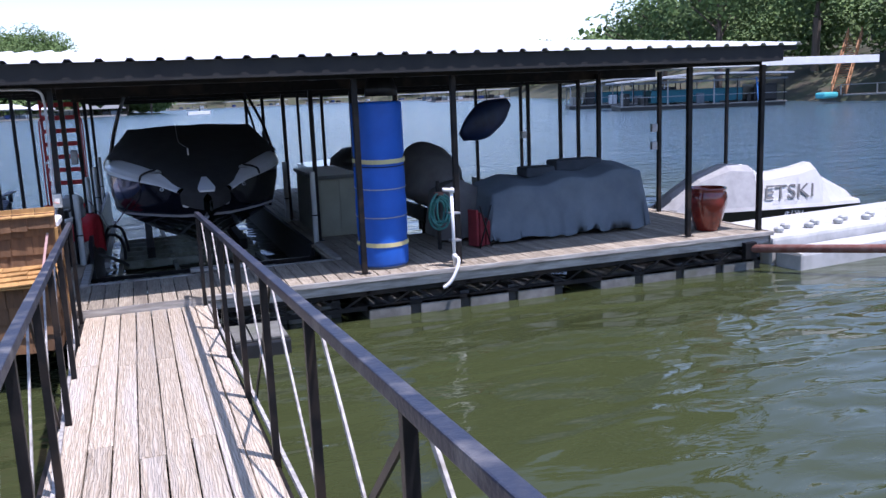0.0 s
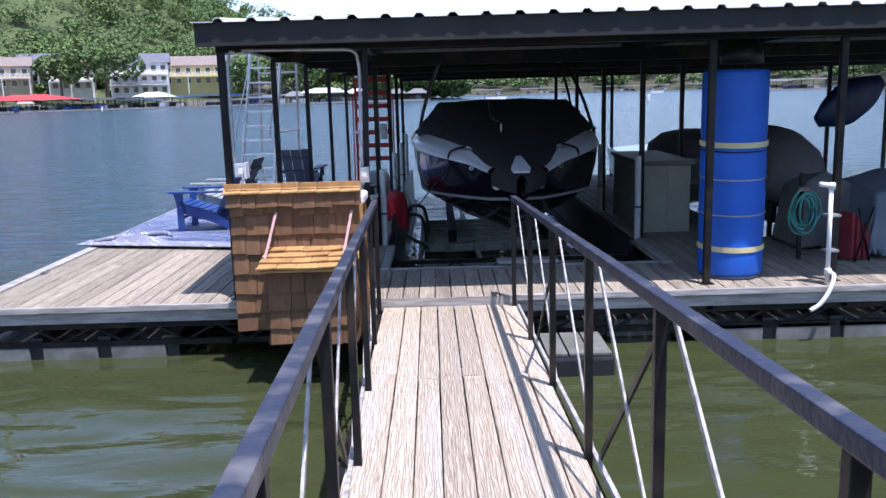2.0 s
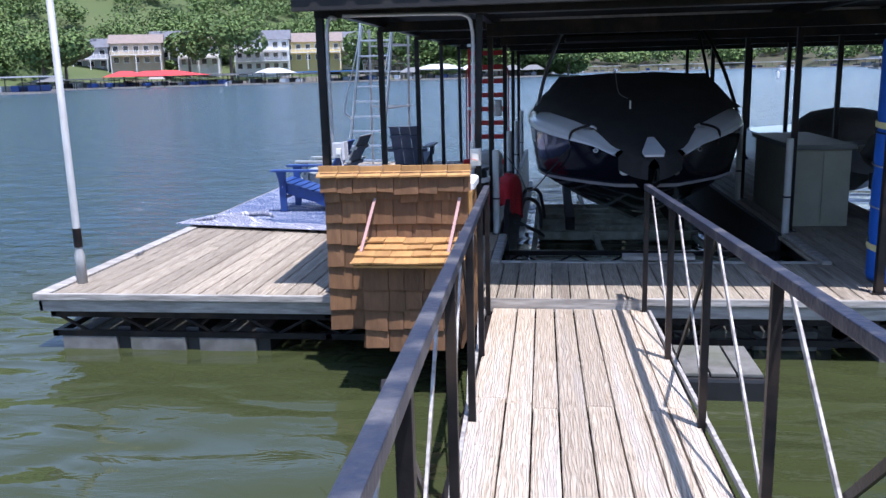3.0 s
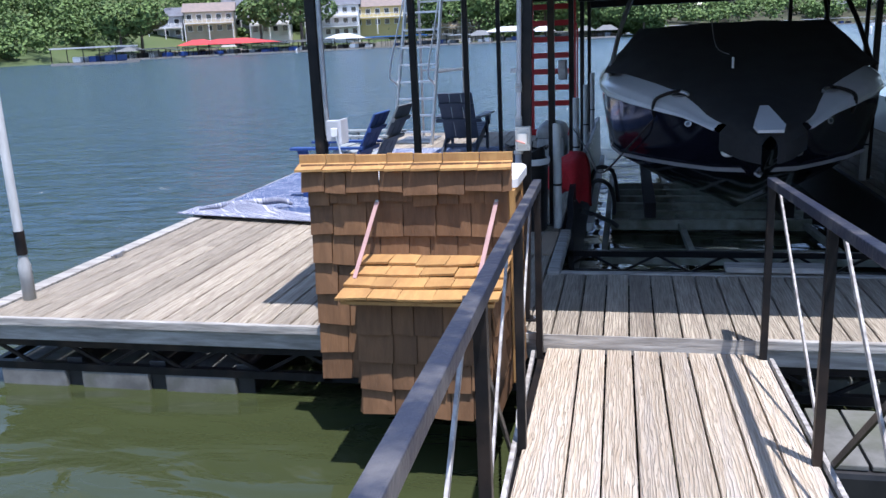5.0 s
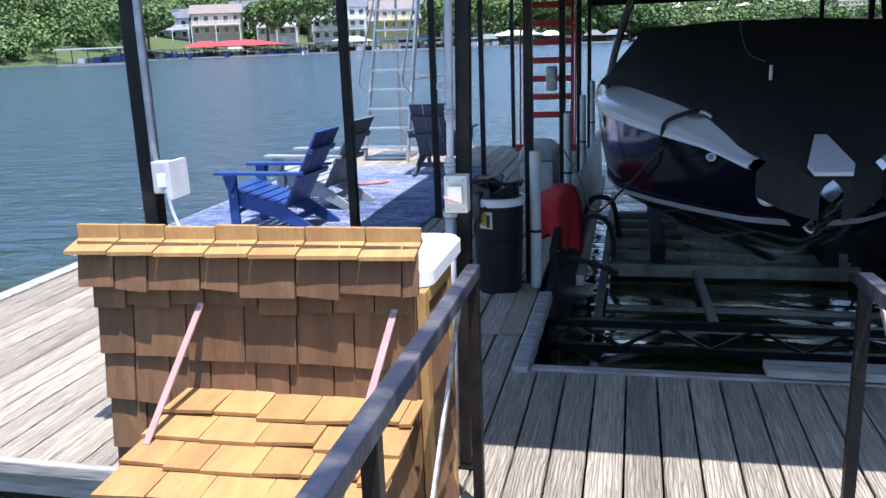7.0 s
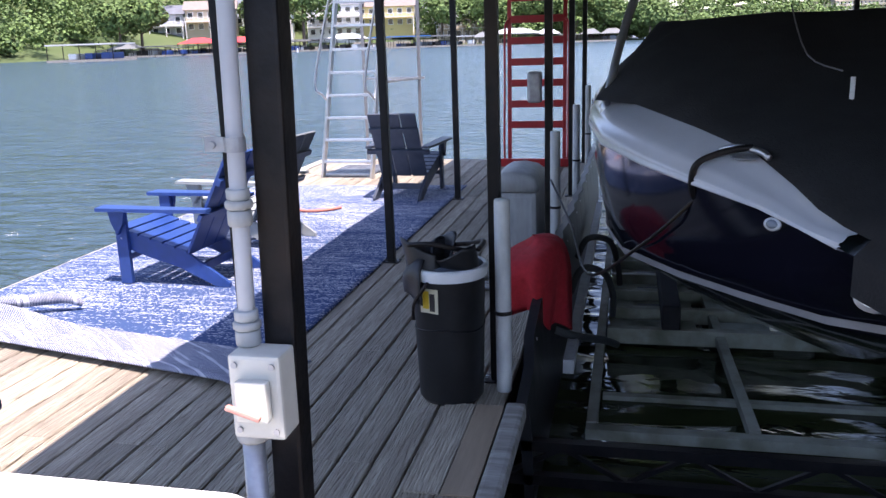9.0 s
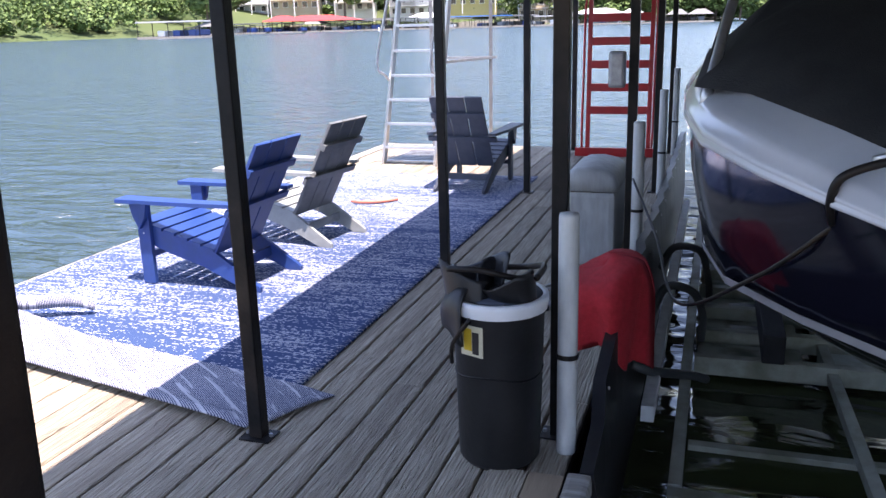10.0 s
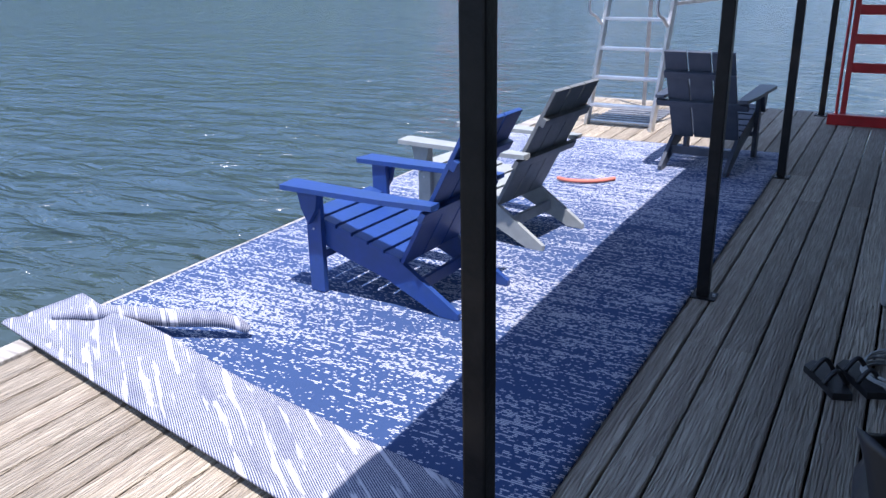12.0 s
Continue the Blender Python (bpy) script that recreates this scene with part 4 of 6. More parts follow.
# ---- walkway things ----
PVC_LIGHT = material("pale_conduit_plastic", (0.46, 0.47, 0.48), 0.45, color2=(0.38, 0.39, 0.40), scale=5)
BUMPER = material("chalky_white_pipe", (0.56, 0.57, 0.54), 0.6, color2=(0.44, 0.45, 0.43), scale=6, stretch=(3, 3, 1))
def walkway():
    t = thing("rubbish_bin", "tall black plastic rubbish bin with white liner rim", "bin", (-0.335, 12.1, 0))
    bm = bmesh.new()
    lathe(bm, [(0.135, 0), (0.15, 0.02), (0.165, 0.58), (0.173, 0.6), (0.173, 0.63), (0.16, 0.63), (0.155, 0.6), (0.13, 0.03)], 28)
    part("body", bm, BLACKP, t, smooth=True)
    part("liner", lathe(bmesh.new(), [(0.176, 0.59), (0.181, 0.625), (0.179, 0.64), (0.16, 0.642), (0.156, 0.62)], 28, caps=False), WHITE, t, "white plastic liner rim", smooth=True)
    lb = part("label", bx(-0.045, 0.045, -0.1675, -0.163, 0.45, 0.56), material("label_cream", (0.6, 0.55, 0.38), 0.6), t, "small cream and yellow sticker")
    lb.matrix_basis = Matrix.Rotation(radians(-20), 4, "Z")
    part("print", bx(-0.03, 0.0, -0.171, -0.168, 0.47, 0.55), material("label_yellow", (0.6, 0.4, 0.02), 0.6), lb)
    part("print", bx(0.005, 0.03, -0.171, -0.168, 0.46, 0.54), BLACKP, lb)
    part("cord", tube(bmesh.new(), [(0.157 * math.cos(a), 0.157 * math.sin(a), 0.36 + 0.01 * math.sin(3 * a)) for a in [2 * math.pi * i / 30 for i in range(31)]], 0.005, 6), BLACK, t, smooth=True)
    part("lid", lathe(bmesh.new(), [(0.145, 0.62), (0.152, 0.635), (0.10, 0.65)], 24, (0.01, 0.02, 0)), CHAIRDARK, t, smooth=True)
    for nm, loc, rx, rz in (("cap", (-0.42, 12.09, 0.67), 25, 20), ("cap", (-0.30, 12.07, 0.645), 20, 120)):
        h = thing("life_vest" if nm == "cap" else nm, "folded black neoprene buoyancy vest on the rubbish bin", "life vest", loc, rz, group="black vests on the rubbish bin")
        bm = bmesh.new()
        rows = []
        for j in range(9):
            v = j / 8
            rows.append([(0.13 * math.cos(a) * (1 - 0.25 * v), 0.10 * math.sin(a) * (1 - 0.1 * v) - 0.03 * v, 0.07 * (1 - v) ** 1.3 + 0.035 * math.sin(2 * a + 1) * (1 - v) - 0.08 * v * (1 if math.sin(a) < 0 else 0.1)) for a in [math.pi * 1.6 * i / 18 for i in range(19)]])
        loft(bm, rows, close=False, caps=False)
        gg = bmesh.ops.extrude_face_region(bm, geom=list(bm.faces))
        for e in gg["geom"]:
            if isinstance(e, bmesh.types.BMVert):
                e.co *= 0.9
        part("panel", bm, BLACKP, h, smooth=True)
        part("strap", tube(bmesh.new(), curve_pts([(-0.1, -0.08, 0.08), (0.0, -0.14, 0.09), (0.14, -0.12, 0.05), (0.2, -0.02, 0.04)], 5), 0.012, 6), BLACK, h, smooth=True)
    h = thing("life_vest", "black neoprene vest panel hanging over the rubbish bin rim", "life vest", (-0.335, 12.1, 0), group="black vests on the rubbish bin")
    bm = bmesh.new()
    rows = []
    for j in range(8):
        v = j / 7
        row = []
        for i in range(13):
            a = radians(168 + 72 * i / 12 + 6 * v)
            r = 0.155 + 0.045 * math.sin(min(1.0, v * 2.6) * math.pi / 2) + 0.006 * math.sin(7 * a + 3 * v) - 0.01 * v
            row.append((r * math.cos(a), r * math.sin(a), 0.675 - 0.19 * v * (1 - 0.25 * math.cos((a - radians(204)) * 2.4) ** 2 * v) + 0.012 * math.sin(5 * a)))
        rows.append(row)
    loft(bm, rows, close=False, caps=False)
    for e in bmesh.ops.extrude_face_region(bm, geom=list(bm.faces))["geom"]:
        if isinstance(e, bmesh.types.BMVert):
            e.co.x *= 1.05
            e.co.y *= 1.05
    part("panel", bm, BLACKP, h, smooth=True)
    part("strap", tube(bmesh.new(), curve_pts([(-0.05, -0.20, 0.60), (-0.12, -0.175, 0.5), (-0.13, -0.16, 0.42)], 5), 0.008, 6), BLACK, h, smooth=True)
    for i, (x, y, z0, z1, c) in enumerate(((-0.098, 12.18, 0.0, 0.92, "g"), (-0.075, 14.66, 0.0, 0.95, "g"), (-0.075, 17.1, 0.0, 0.95, "g"), (-0.075, 19.5, 0, 1.0, "g"), (2.965, 12.15, 0.0, 1.0, "g"), (2.965, 14.5, 0.0, 1.0, "g"))):
        p = thing("bumper_pipe", "pale grey plastic bumper pipe strapped to a dock post", "pipe", (x, y, z0), group="bumper pipes along the boat slip")
        part("pipe", lathe(bmesh.new(), [(0.035, 0), (0.037, 0.01), (0.037, z1 - 0.01), (0.033, z1)], 14), BUMPER, p, smooth=True)
        part("strap", lathe(bmesh.new(), [(0.041, 0.38), (0.041, 0.4)], 14, caps=False), BLACK, p)
    b = thing("dock_box", "light grey moulded plastic dock box on the walkway", "storage box", (-0.36, 14.95, 0), 0)
    part("body", bx(-0.17, 0.15, -0.3, 0.32, 0.0, 0.5, 0.04), PVC, b)
    bm = bmesh.new()
    rows = []
    for y, q in ((-0.315, 0.86), (-0.295, 0.97), (-0.25, 1.0), (0.27, 1.0), (0.315, 0.97), (0.335, 0.86)):
        rows.append([(-0.01 + (x_ + 0.01) * q, y, 0.505 + (z_ - 0.505) * q) for x_, z_ in ((-0.18, 0.505), (0.165, 0.505), (0.165, 0.55), (0.145, 0.60), (0.10, 0.635), (0.0, 0.655), (-0.10, 0.65), (-0.16, 0.615), (-0.18, 0.56))])
    loft(bm, rows)
    part("lid", bm, PVC, b, smooth=True)
    for y in (-0.12, 0.14):
        part("latch", bx(-0.186, -0.171, y - 0.03, y + 0.03, 0.44, 0.53, 0.004), BLACKP, b)
    b = thing("utility_panel", "patch of pale new planking at the slip corner", "plank")
    part("board", bx(-0.34, -0.2, 11.2, 11.98, 0.003, 0.012, 0.002), DECK, b)
    part("board", bx(-0.195, -0.07, 11.2, 11.98, 0.003, 0.012, 0.002), material("new_tan_plank", (0.36, 0.27, 0.18), 0.8, stretch=(4, 0.4, 1), bump=0.2), b, "newer tan board")
    # black fender sheet along the slip
    f = thing("dock_fender", "black plastic fender sheet hung along the boat slip edge", "fender")
    bm = bmesh.new()
    rows = []
    for i in range(41):
        y = 12.0 + 7.8 * i / 40
        zt = 0.02 + 0.33 * min(1, max(0, (y - 12.0) / 0.7)) - 0.12 * min(1, max(0, (y - 13.4) / 3))
        o = 0.012 * math.sin(i * 2.1)
        rows.append([(-0.02 + o, y, zt), (0.03 + o, y, zt + 0.005), (0.05, y, -0.1), (0.06, y, -0.55), (0.02, y, -0.55), (-0.005, y, -0.1)])
    loft(bm, rows)
    part("sheet", bm, BLACKP, f, smooth=False)
    for i in range(14):
        part("rivet", lathe(bmesh.new(), [(0.008, 0), (0.008, 0.006)], 6), ALU, f).matrix_basis = pose(0.04, 12.3 + i * 0.5, 0.22, 0, 80)
    f = thing("dock_fender", "black plastic fender sheet hung along the boat slip edge", "fender")
    part("sheet", bx(2.83, 2.9, 12.0, 19.6, -0.55, 0.02, 0.02), CANVAS, f)
    f = thing("guide_beam", "grey steel channel fixed low beside the boat slip", "beam")
    part("channel", bx(0.12, 0.18, 12.9, 17.5, -0.2, -0.12, 0.004), BUMPER, f)
    # red cloth over a bundle
    c = thing("beach_towel", "red cloth towel draped over the fender beside the bin", "towel")
    bm = bmesh.new()
    rows = []
    for j in range(37):
        a = 2 * math.pi * j / 36
        row = []
        for i in range(17):
            v = i / 16
            out = math.sin(min(v * 1.9, 1) * math.pi / 2)
            fold = 1 + (0.10 * math.sin(5 * a + 1.2) + 0.06 * math.sin(9 * a + 2.0 * v)) * v
            rx_, ry_ = 0.19 * out * fold, 0.30 * out * fold
            hem = 0.46 + 0.22 * math.cos(a) + 0.06 * math.sin(2 * a + 0.6) + 0.05 * math.sin(5 * a)
            z = 0.55 + 0.03 * math.cos(a) - 0.05 * out - hem * max(0.0, v - 0.30) ** 1.1 + 0.03 * noise.noise(Vector((math.cos(a) * 2 * v, math.sin(a) * 2 * v, 3)))
            row.append((-0.05 + rx_ * math.cos(a) + 0.03 * v * math.sin(3 * a), 12.95 + ry_ * math.sin(a), max(z, 0.03)))
        rows.append(row)
    loft(bm, rows, close=False, caps=False)
    g = bmesh.ops.extrude_face_region(bm, geom=list(bm.faces))
    for e in g["geom"]:
        if isinstance(e, bmesh.types.BMVert):
            e.co.z -= 0.008
            e.co.x *= 0.97
    part("cloth", bm, REDCLOTH, c, smooth=True)
    s = thing("sandals", "pair of black rubber sandals on the walkway planks", "sandals", (-0.66, 13.75, 0.0), 30)
    for k in (0, 1):
        a = [(-0.04, -0.12), (0.03, -0.13), (0.05, 0.0), (0.05, 0.12), (0.0, 0.15), (-0.05, 0.11), (-0.04, 0.0)]
        sl = part("sole", loft_poly(a, 0.002, 0.03, (k * 0.13, 0)), BLACKP, s)
        for yy in (-0.05, 0.05):
            part("strap", tube(bmesh.new(), curve_pts([(k * 0.13 - 0.045, yy, 0.03), (k * 0.13, yy, 0.085), (k * 0.13 + 0.045, yy, 0.03)], 5), 0.01, 6), BLACKP, sl, smooth=True)
    s = thing("cable_coil", "coiled grey electric cable on the walkway planks", "cable", (-0.45, 13.9, 0.0))
    for k in range(5):
        part("loop", tube(bmesh.new(), [(0.11 * math.cos(a) * (1 + 0.06 * k) + 0.01 * k, 0.13 * math.sin(a) * (1 + 0.04 * k), 0.012 + 0.012 * k + 0.008 * math.sin(2 * a + k)) for a in [2 * math.pi * i / 24 for i in range(25)]], 0.006, 6), PVC, s, smooth=True)
    # electric boxes and conduit
    for x, y, z, nm in ((-0.086, 9.672, 1.035, "switch_box"), (-1.175, 9.57, 1.12, "outlet_box")):
        e = thing(nm, "weathered pale plastic electric box on a dock post", "electric box", (x, y, z))
        if nm == "switch_box":
            part("case", bx(-0.042, 0.042, -0.065, -0.005, 0.0, 0.135, 0.006), material("aged_cream_plastic", (0.58, 0.57, 0.50), 0.5), e)
            part("switch_plate", bx(-0.026, 0.026, -0.085, -0.0665, 0.035, 0.1, 0.005), bpy.data.materials["aged_cream_plastic"], e)
            part("lever", beam(bmesh.new(), (-0.038, -0.09, 0.062), (0.016, -0.09, 0.045), 0.011, 0.008, 0.003), material("faded_pink_lever", (0.60, 0.28, 0.22), 0.6), e)
            for sx_ in (-0.03, 0.03):
                for sz_ in (0.015, 0.12):
                    part("screw", lathe(bmesh.new(), [(0.005, 0), (0.005, 0.003)], 8), GALV, e).matrix_basis = pose(sx_, -0.066, sz_, 90)
        else:
            part("case", bx(-0.042, 0.042, -0.06, -0.0, 0.0, 0.12, 0.006), PVC_LIGHT, e)
            part("cover", bx(0.055, 0.075, -0.13, 0.0, -0.01, 0.13, 0.003), material("clear_cover", (0.6, 0.6, 0.62), 0.2), e)
            part("plug", bx(0.0, 0.04, -0.1, -0.072, 0.03, 0.08, 0.004), WHITE, e)
            part("cord", tube(bmesh.new(), curve_pts([(0.03, -0.09, 0.03), (0.05, -0.1, -0.05), (0.06, -0.08, -0.12)], 5), 0.006, 6), WHITE, e, smooth=True)
    c = thing("conduit", "grey electric conduit strapped to the dock post", "pipe")
    part("pipe", tube(bmesh.new(), curve_pts([(-0.112, 9.652, 1.17), (-0.096, 9.652, 1.9), (-0.10, 9.64, 2.08), (-0.14, 9.6, 2.18), (-0.35, 9.59, 2.2), (-1.1, 9.6, 2.21)], 6), 0.013, 14), PVC_LIGHT, c, smooth=True)
    part("pipe", tube(bmesh.new(), [(-0.118, 9.65, 1.034), (-0.132, 9.65, 0.02)], 0.018, 14), GALV, c, smooth=True)
    part("pipe", tube(bmesh.new(), curve_pts([(-1.22, 9.55, 1.15), (-1.22, 9.57, 2.1), (-1.15, 9.6, 2.19)], 5), 0.015, 10), GALV, c, smooth=True)
    for z, rr in ((1.172, 0.0195), (1.36, 0.0185)):
        for dz, k, h in ((0.0, 1.0, 0.024), (0.026, 1.12, 0.012), (0.040, 0.95, 0.016)):
            part("coupling", lathe(bmesh.new(), [(rr * k * 0.92, 0), (rr * k, 0.002), (rr * k, h - 0.002), (rr * k * 0.92, h)], 16, (-0.112 + 0.024 * (z - 1.17), 9.652, z + dz)), PVC, c, smooth=True)
    for z in (1.47, 1.95):
        x = -0.112 + 0.024 * (z - 1.17)
        part("strap", lathe(bmesh.new(), [(0.016, 0), (0.016, 0.022)], 16, (x, 9.652, z), caps=False), GALV, c, "galvanised pipe strap")
        part("strap_tab", bx(x - 0.045, x - 0.012, 9.645, 9.648, z, z + 0.022), GALV, c)
        part("strap_screw", lathe(bmesh.new(), [(0.006, 0), (0.005, 0.004)], 8), GALV, c).matrix_basis = pose(x - 0.032, 9.645, z + 0.011, 90)
    part("pipe_nut", lathe(bmesh.new(), [(0.026, 0), (0.027, 0.004), (0.027, 0.016), (0.022, 0.02)], 12, (-0.117, 9.65, 1.014)), PVC, c, smooth=True)
    p = thing("marker_pole", "tall white pole with a black band at the deck corner", "pole", (-3.66, 9.84, 0))
    part("shaft", lathe(bmesh.new(), [(0.045, 0), (0.045, 0.25), (0.032, 0.3), (0.028, 2.9), (0.02, 2.9)], 14), PVC, p, smooth=True)
    part("band", lathe(bmesh.new(), [(0.037, 0.33), (0.037, 0.5)], 14, caps=False), BLACK, p, smooth=True)
    c = thing("cleat", "small grey metal mooring cleat on the deck edge", "cleat", (-3.7, 11.0, 0), group="mooring cleats")
    part("horn", tube(bmesh.new(), curve_pts([(0, -0.09, 0.035), (0, -0.03, 0.03), (0, 0.03, 0.03), (0, 0.09, 0.035)], 4), 0.01, 8), GALV, c, smooth=True)
    part("base", bx(-0.015, 0.015, -0.035, 0.035, 0, 0.03, 0.003), GALV, c)
    b = thing("loose_plank", "short grey plank lying at the slip edge", "plank")
    part("board", bx(1.16, 1.8, 10.66, 10.80, 0.036, 0.075, 0.004), GREYWOOD, b)


def loft_poly(a, z0, z1, off=(0, 0)):
    bm = bmesh.new()
    loft(bm, [[(x + off[0], y + off[1], z) for x, y in a] for z in (z0, z1)])
    return bm


walkway()


# ---- covered motor boat on its lift ----
CX, BY = 1.45, 10.98


LAMP_GLASS = material("silvery_lamp_lens", (0.35, 0.34, 0.31), 0.12, 0.4)
PANE_LAMP = material("dark_lamp_lens", (0.10, 0.11, 0.13), 0.1, 0.5)


def boat():
    b = thing("motor_boat", "black and silver motor boat under a black canvas cover", "boat", (CX, BY, 0))
    # distance from the bow, half width at the rail, low and high rail, keel, half width and height of the chine, deck strip
    st = [(0.0, 0.05, 0.86, 0.90, 0.82, 0.03, 0.84, 0.01), (0.12, 0.17, 0.88, 0.94, 0.76, 0.07, 0.80, 0.01), (0.35, 0.33, 0.92, 0.99, 0.64, 0.06, 0.68, 0.012), (0.47, 0.43, 0.965, 0.99, 0.57, 0.08, 0.60, 0.012), (0.62, 0.54, 1.0, 1.05, 0.48, 0.28, 0.585, 0.075), (0.9, 0.74, 1.03, 1.125, 0.36, 0.52, 0.58, 0.17), (1.2, 0.93, 1.06, 1.185, 0.24, 0.76, 0.58, 0.165), (1.6, 1.12, 1.10, 1.25, 0.1, 1.0, 0.58, 0.1), (2.1, 1.20, 1.14, 1.28, 0.0, 1.09, 0.58, 0.07), (3.2, 1.24, 1.15, 1.29, -0.1, 1.13, 0.57, 0.06), (6.6, 1.2, 1.1, 1.24, -0.15, 1.1, 0.55, 0.06)]
    hull, rail, stripe = [], [], []
    for y, g, z1, gz_, k, cx, cz, dw in st:
        half = [(0, k), (cx * 0.5, k + (cz - k) * 0.42), (cx, cz), (cx + (g - cx) * 0.35, cz + (z1 - cz) * 0.3), (cx + (g - cx) * 0.75, cz + (z1 - cz) * 0.68), (g - 0.015, z1)]
        hull.append([(-x, y, z) for x, z in half[::-1]] + [(x, y, z) for x, z in half[1:]])
        stripe.append([[(s * (cx + 0.006), y - 0.006, cz + 0.0), (s * (cx + (g - cx) * 0.1 + 0.006), y - 0.006, cz + 0.034)] for s in (-1, 1)])
        h = gz_ - z1
        rail.append([(g - 0.015, z1), (g + 0.010, z1 + 0.08 * h), (g + 0.012, z1 + 0.2 * h), (g - 0.002, z1 + 0.24 * h), (g + 0.006, z1 + 0.3 * h), (g + 0.004, z1 + 0.42 * h), (g - 0.006, z1 + 0.45 * h), (g - 0.02, z1 + 0.75 * h), (g - 0.05, gz_ - 0.01), (g - 0.07 - dw * 0.3, gz_ + 0.01), (g - 0.07 - dw, gz_ + 0.03 + dw * 0.1)])
    bm = bmesh.new()
    loft(bm, hull, close=False, caps=False)
    bm.faces.new([v for v in bm.verts][-len(hull[0]):])
    part("hull", bm, HULL, b, smooth=True)
    for s in (-1, 1):
        bm = bmesh.new()
        loft(bm, [[(s * x, st[i][0], z) for x, z in rail[i]] for i in range(2, len(st))], close=False, caps=False)
        part("gunwale", bm, GEL, b, "silver-white gunwale moulding", smooth=True)
        bm = bmesh.new()
        loft(bm, [stripe[i][0 if s < 0 else 1] for i in range(3, len(st))], close=False, caps=False)
        gg = bmesh.ops.extrude_face_region(bm, geom=list(bm.faces))
        for e in gg["geom"]:
            if isinstance(e, bmesh.types.BMVert):
                e.co.x += s * 0.004
        part("boot_stripe", bm, material("grey_stripe", (0.32, 0.32, 0.33), 0.4) if s < 0 else bpy.data.materials["grey_stripe"], b, "pale grey boot stripe")
        lamp = part("bow_light", lathe(bmesh.new(), [(0.035, 0.0), (0.056, 0.008), (0.054, 0.018), (0.040, 0.022)], 20, sx=1.7), ALU, b, "chrome bow lamp")
        lamp.matrix_basis = pose(s * 0.215, 0.27, 0.80, 78, s * 18, s * 50)
        part("lens", lathe(bmesh.new(), [(0.038, 0.0205), (0.02, 0.027)], 16, sx=1.7), LAMP_GLASS, lamp)
        lamp = part("speaker_grille", lathe(bmesh.new(), [(0.015, 0.0), (0.024, 0.004), (0.023, 0.008), (0.017, 0.009)], 16, sx=1.6), GALV, b)
        part("grille", lathe(bmesh.new(), [(0.016, 0.0095), (0.008, 0.011)], 12, sx=1.6), PANE_LAMP, lamp)
        lamp.matrix_basis = pose(s * 0.50, 0.565, 0.96, 76, 0, s * 50)
        cl = part("cleat", tube(bmesh.new(), curve_pts([(s * 0.49, 0.80, 1.158), (s * 0.52, 0.84, 1.178), (s * 0.60, 0.94, 1.182), (s * 0.64, 0.99, 1.165)], 4), 0.013, 8), ALU, b, "chrome cleat", smooth=True)
        part("cleat_base", lathe(bmesh.new(), [(0.05, 0), (0.055, 0.008), (0.04, 0.014)], 14, (s * 0.565, 0.895, 1.146), sy=1.5), GALV, cl)
        part("cover_strap", tube(bmesh.new(), curve_pts([(s * 0.54, 0.87, 1.19), (s * 0.64, 0.89, 1.17), (s * 0.735, 0.90, 1.125), (s * 0.755, 0.92, 1.05), (s * 0.74, 0.95, 0.98)], 6), 0.014, 6), BLACK, b, "black cover strap", smooth=True)
    # fore deck and cover
    bm = bmesh.new()
    loft(bm, [[(-g - 0.012, y - 0.008, zl - 0.13), (-g - 0.012, y - 0.008, zl), (-g * 0.8, y - 0.008, zh + 0.02), (0, y - 0.01, zh + 0.05), (g * 0.8, y - 0.008, zh + 0.02), (g + 0.012, y - 0.008, zl), (g + 0.012, y - 0.008, zl - 0.13)] for y, g, zl, zh in [(-0.01, 0.04, 0.86, 0.88), (0.03, 0.10, 0.87, 0.91), (0.12, 0.17, 0.88, 0.94), (0.3, 0.29, 0.92, 0.98)]], close=False, caps=False)
    part("bow_cover", bm, CANVAS, b, "black canvas drawn over the bow", smooth=False)
    bm = bmesh.new()
    rows = []
    for y, w, ze, zc in ((-0.012, 0.05, 0.9, 0.93), (0.12, 0.15, 0.955, 1.0), (0.35, 0.31, 1.01, 1.06), (0.47, 0.37, 1.045, 1.10), (0.62, 0.42, 1.095, 1.15), (0.9, 0.52, 1.175, 1.225), (1.2, 0.71, 1.24, 1.30), (1.6, 0.96, 1.31, 1.41), (1.9, 1.05, 1.38, 1.52), (2.15, 0.97, 1.52, 1.62), (2.36, 0.86, 1.66, 1.69), (2.45, 0.85, 1.68, 1.70), (3.4, 0.85, 1.64, 1.68), (5.0, 0.95, 1.5, 1.6), (6.5, 0.95, 1.3, 1.35)):
        full = 1.17 if y > 1.7 else w + 0.008
        r = [(-full, y, min(ze - 0.012, 1.30)), (-w * 1.0, y, ze), (-w * 0.82, y, zc - 0.02 + 0.006 * math.sin(y * 9)), (-w * 0.3, y, zc + 0.008), (0, y, zc), (w * 0.3, y, zc + 0.008), (w * 0.82, y, zc - 0.02), (w, y, ze), (full, y, min(ze - 0.012, 1.30))]
        rows.append(r)
    loft(bm, rows, close=False, caps=False)
    bm.faces.new(list(bm.verts)[-9:])
    part("cover", bm, CANVAS, b, "black canvas boat cover", smooth=True)
    for s in (-1, 1):
        for i in range(10):
            y = 0.4 + i * 0.14
            part("snap", lathe(bmesh.new(), [(0.008, 0), (0.006, 0.006)], 6, (s * (0.31 + 0.60 * (i / 10)), y + 0.15, 1.085 + 0.022 * i)), ALU, b)
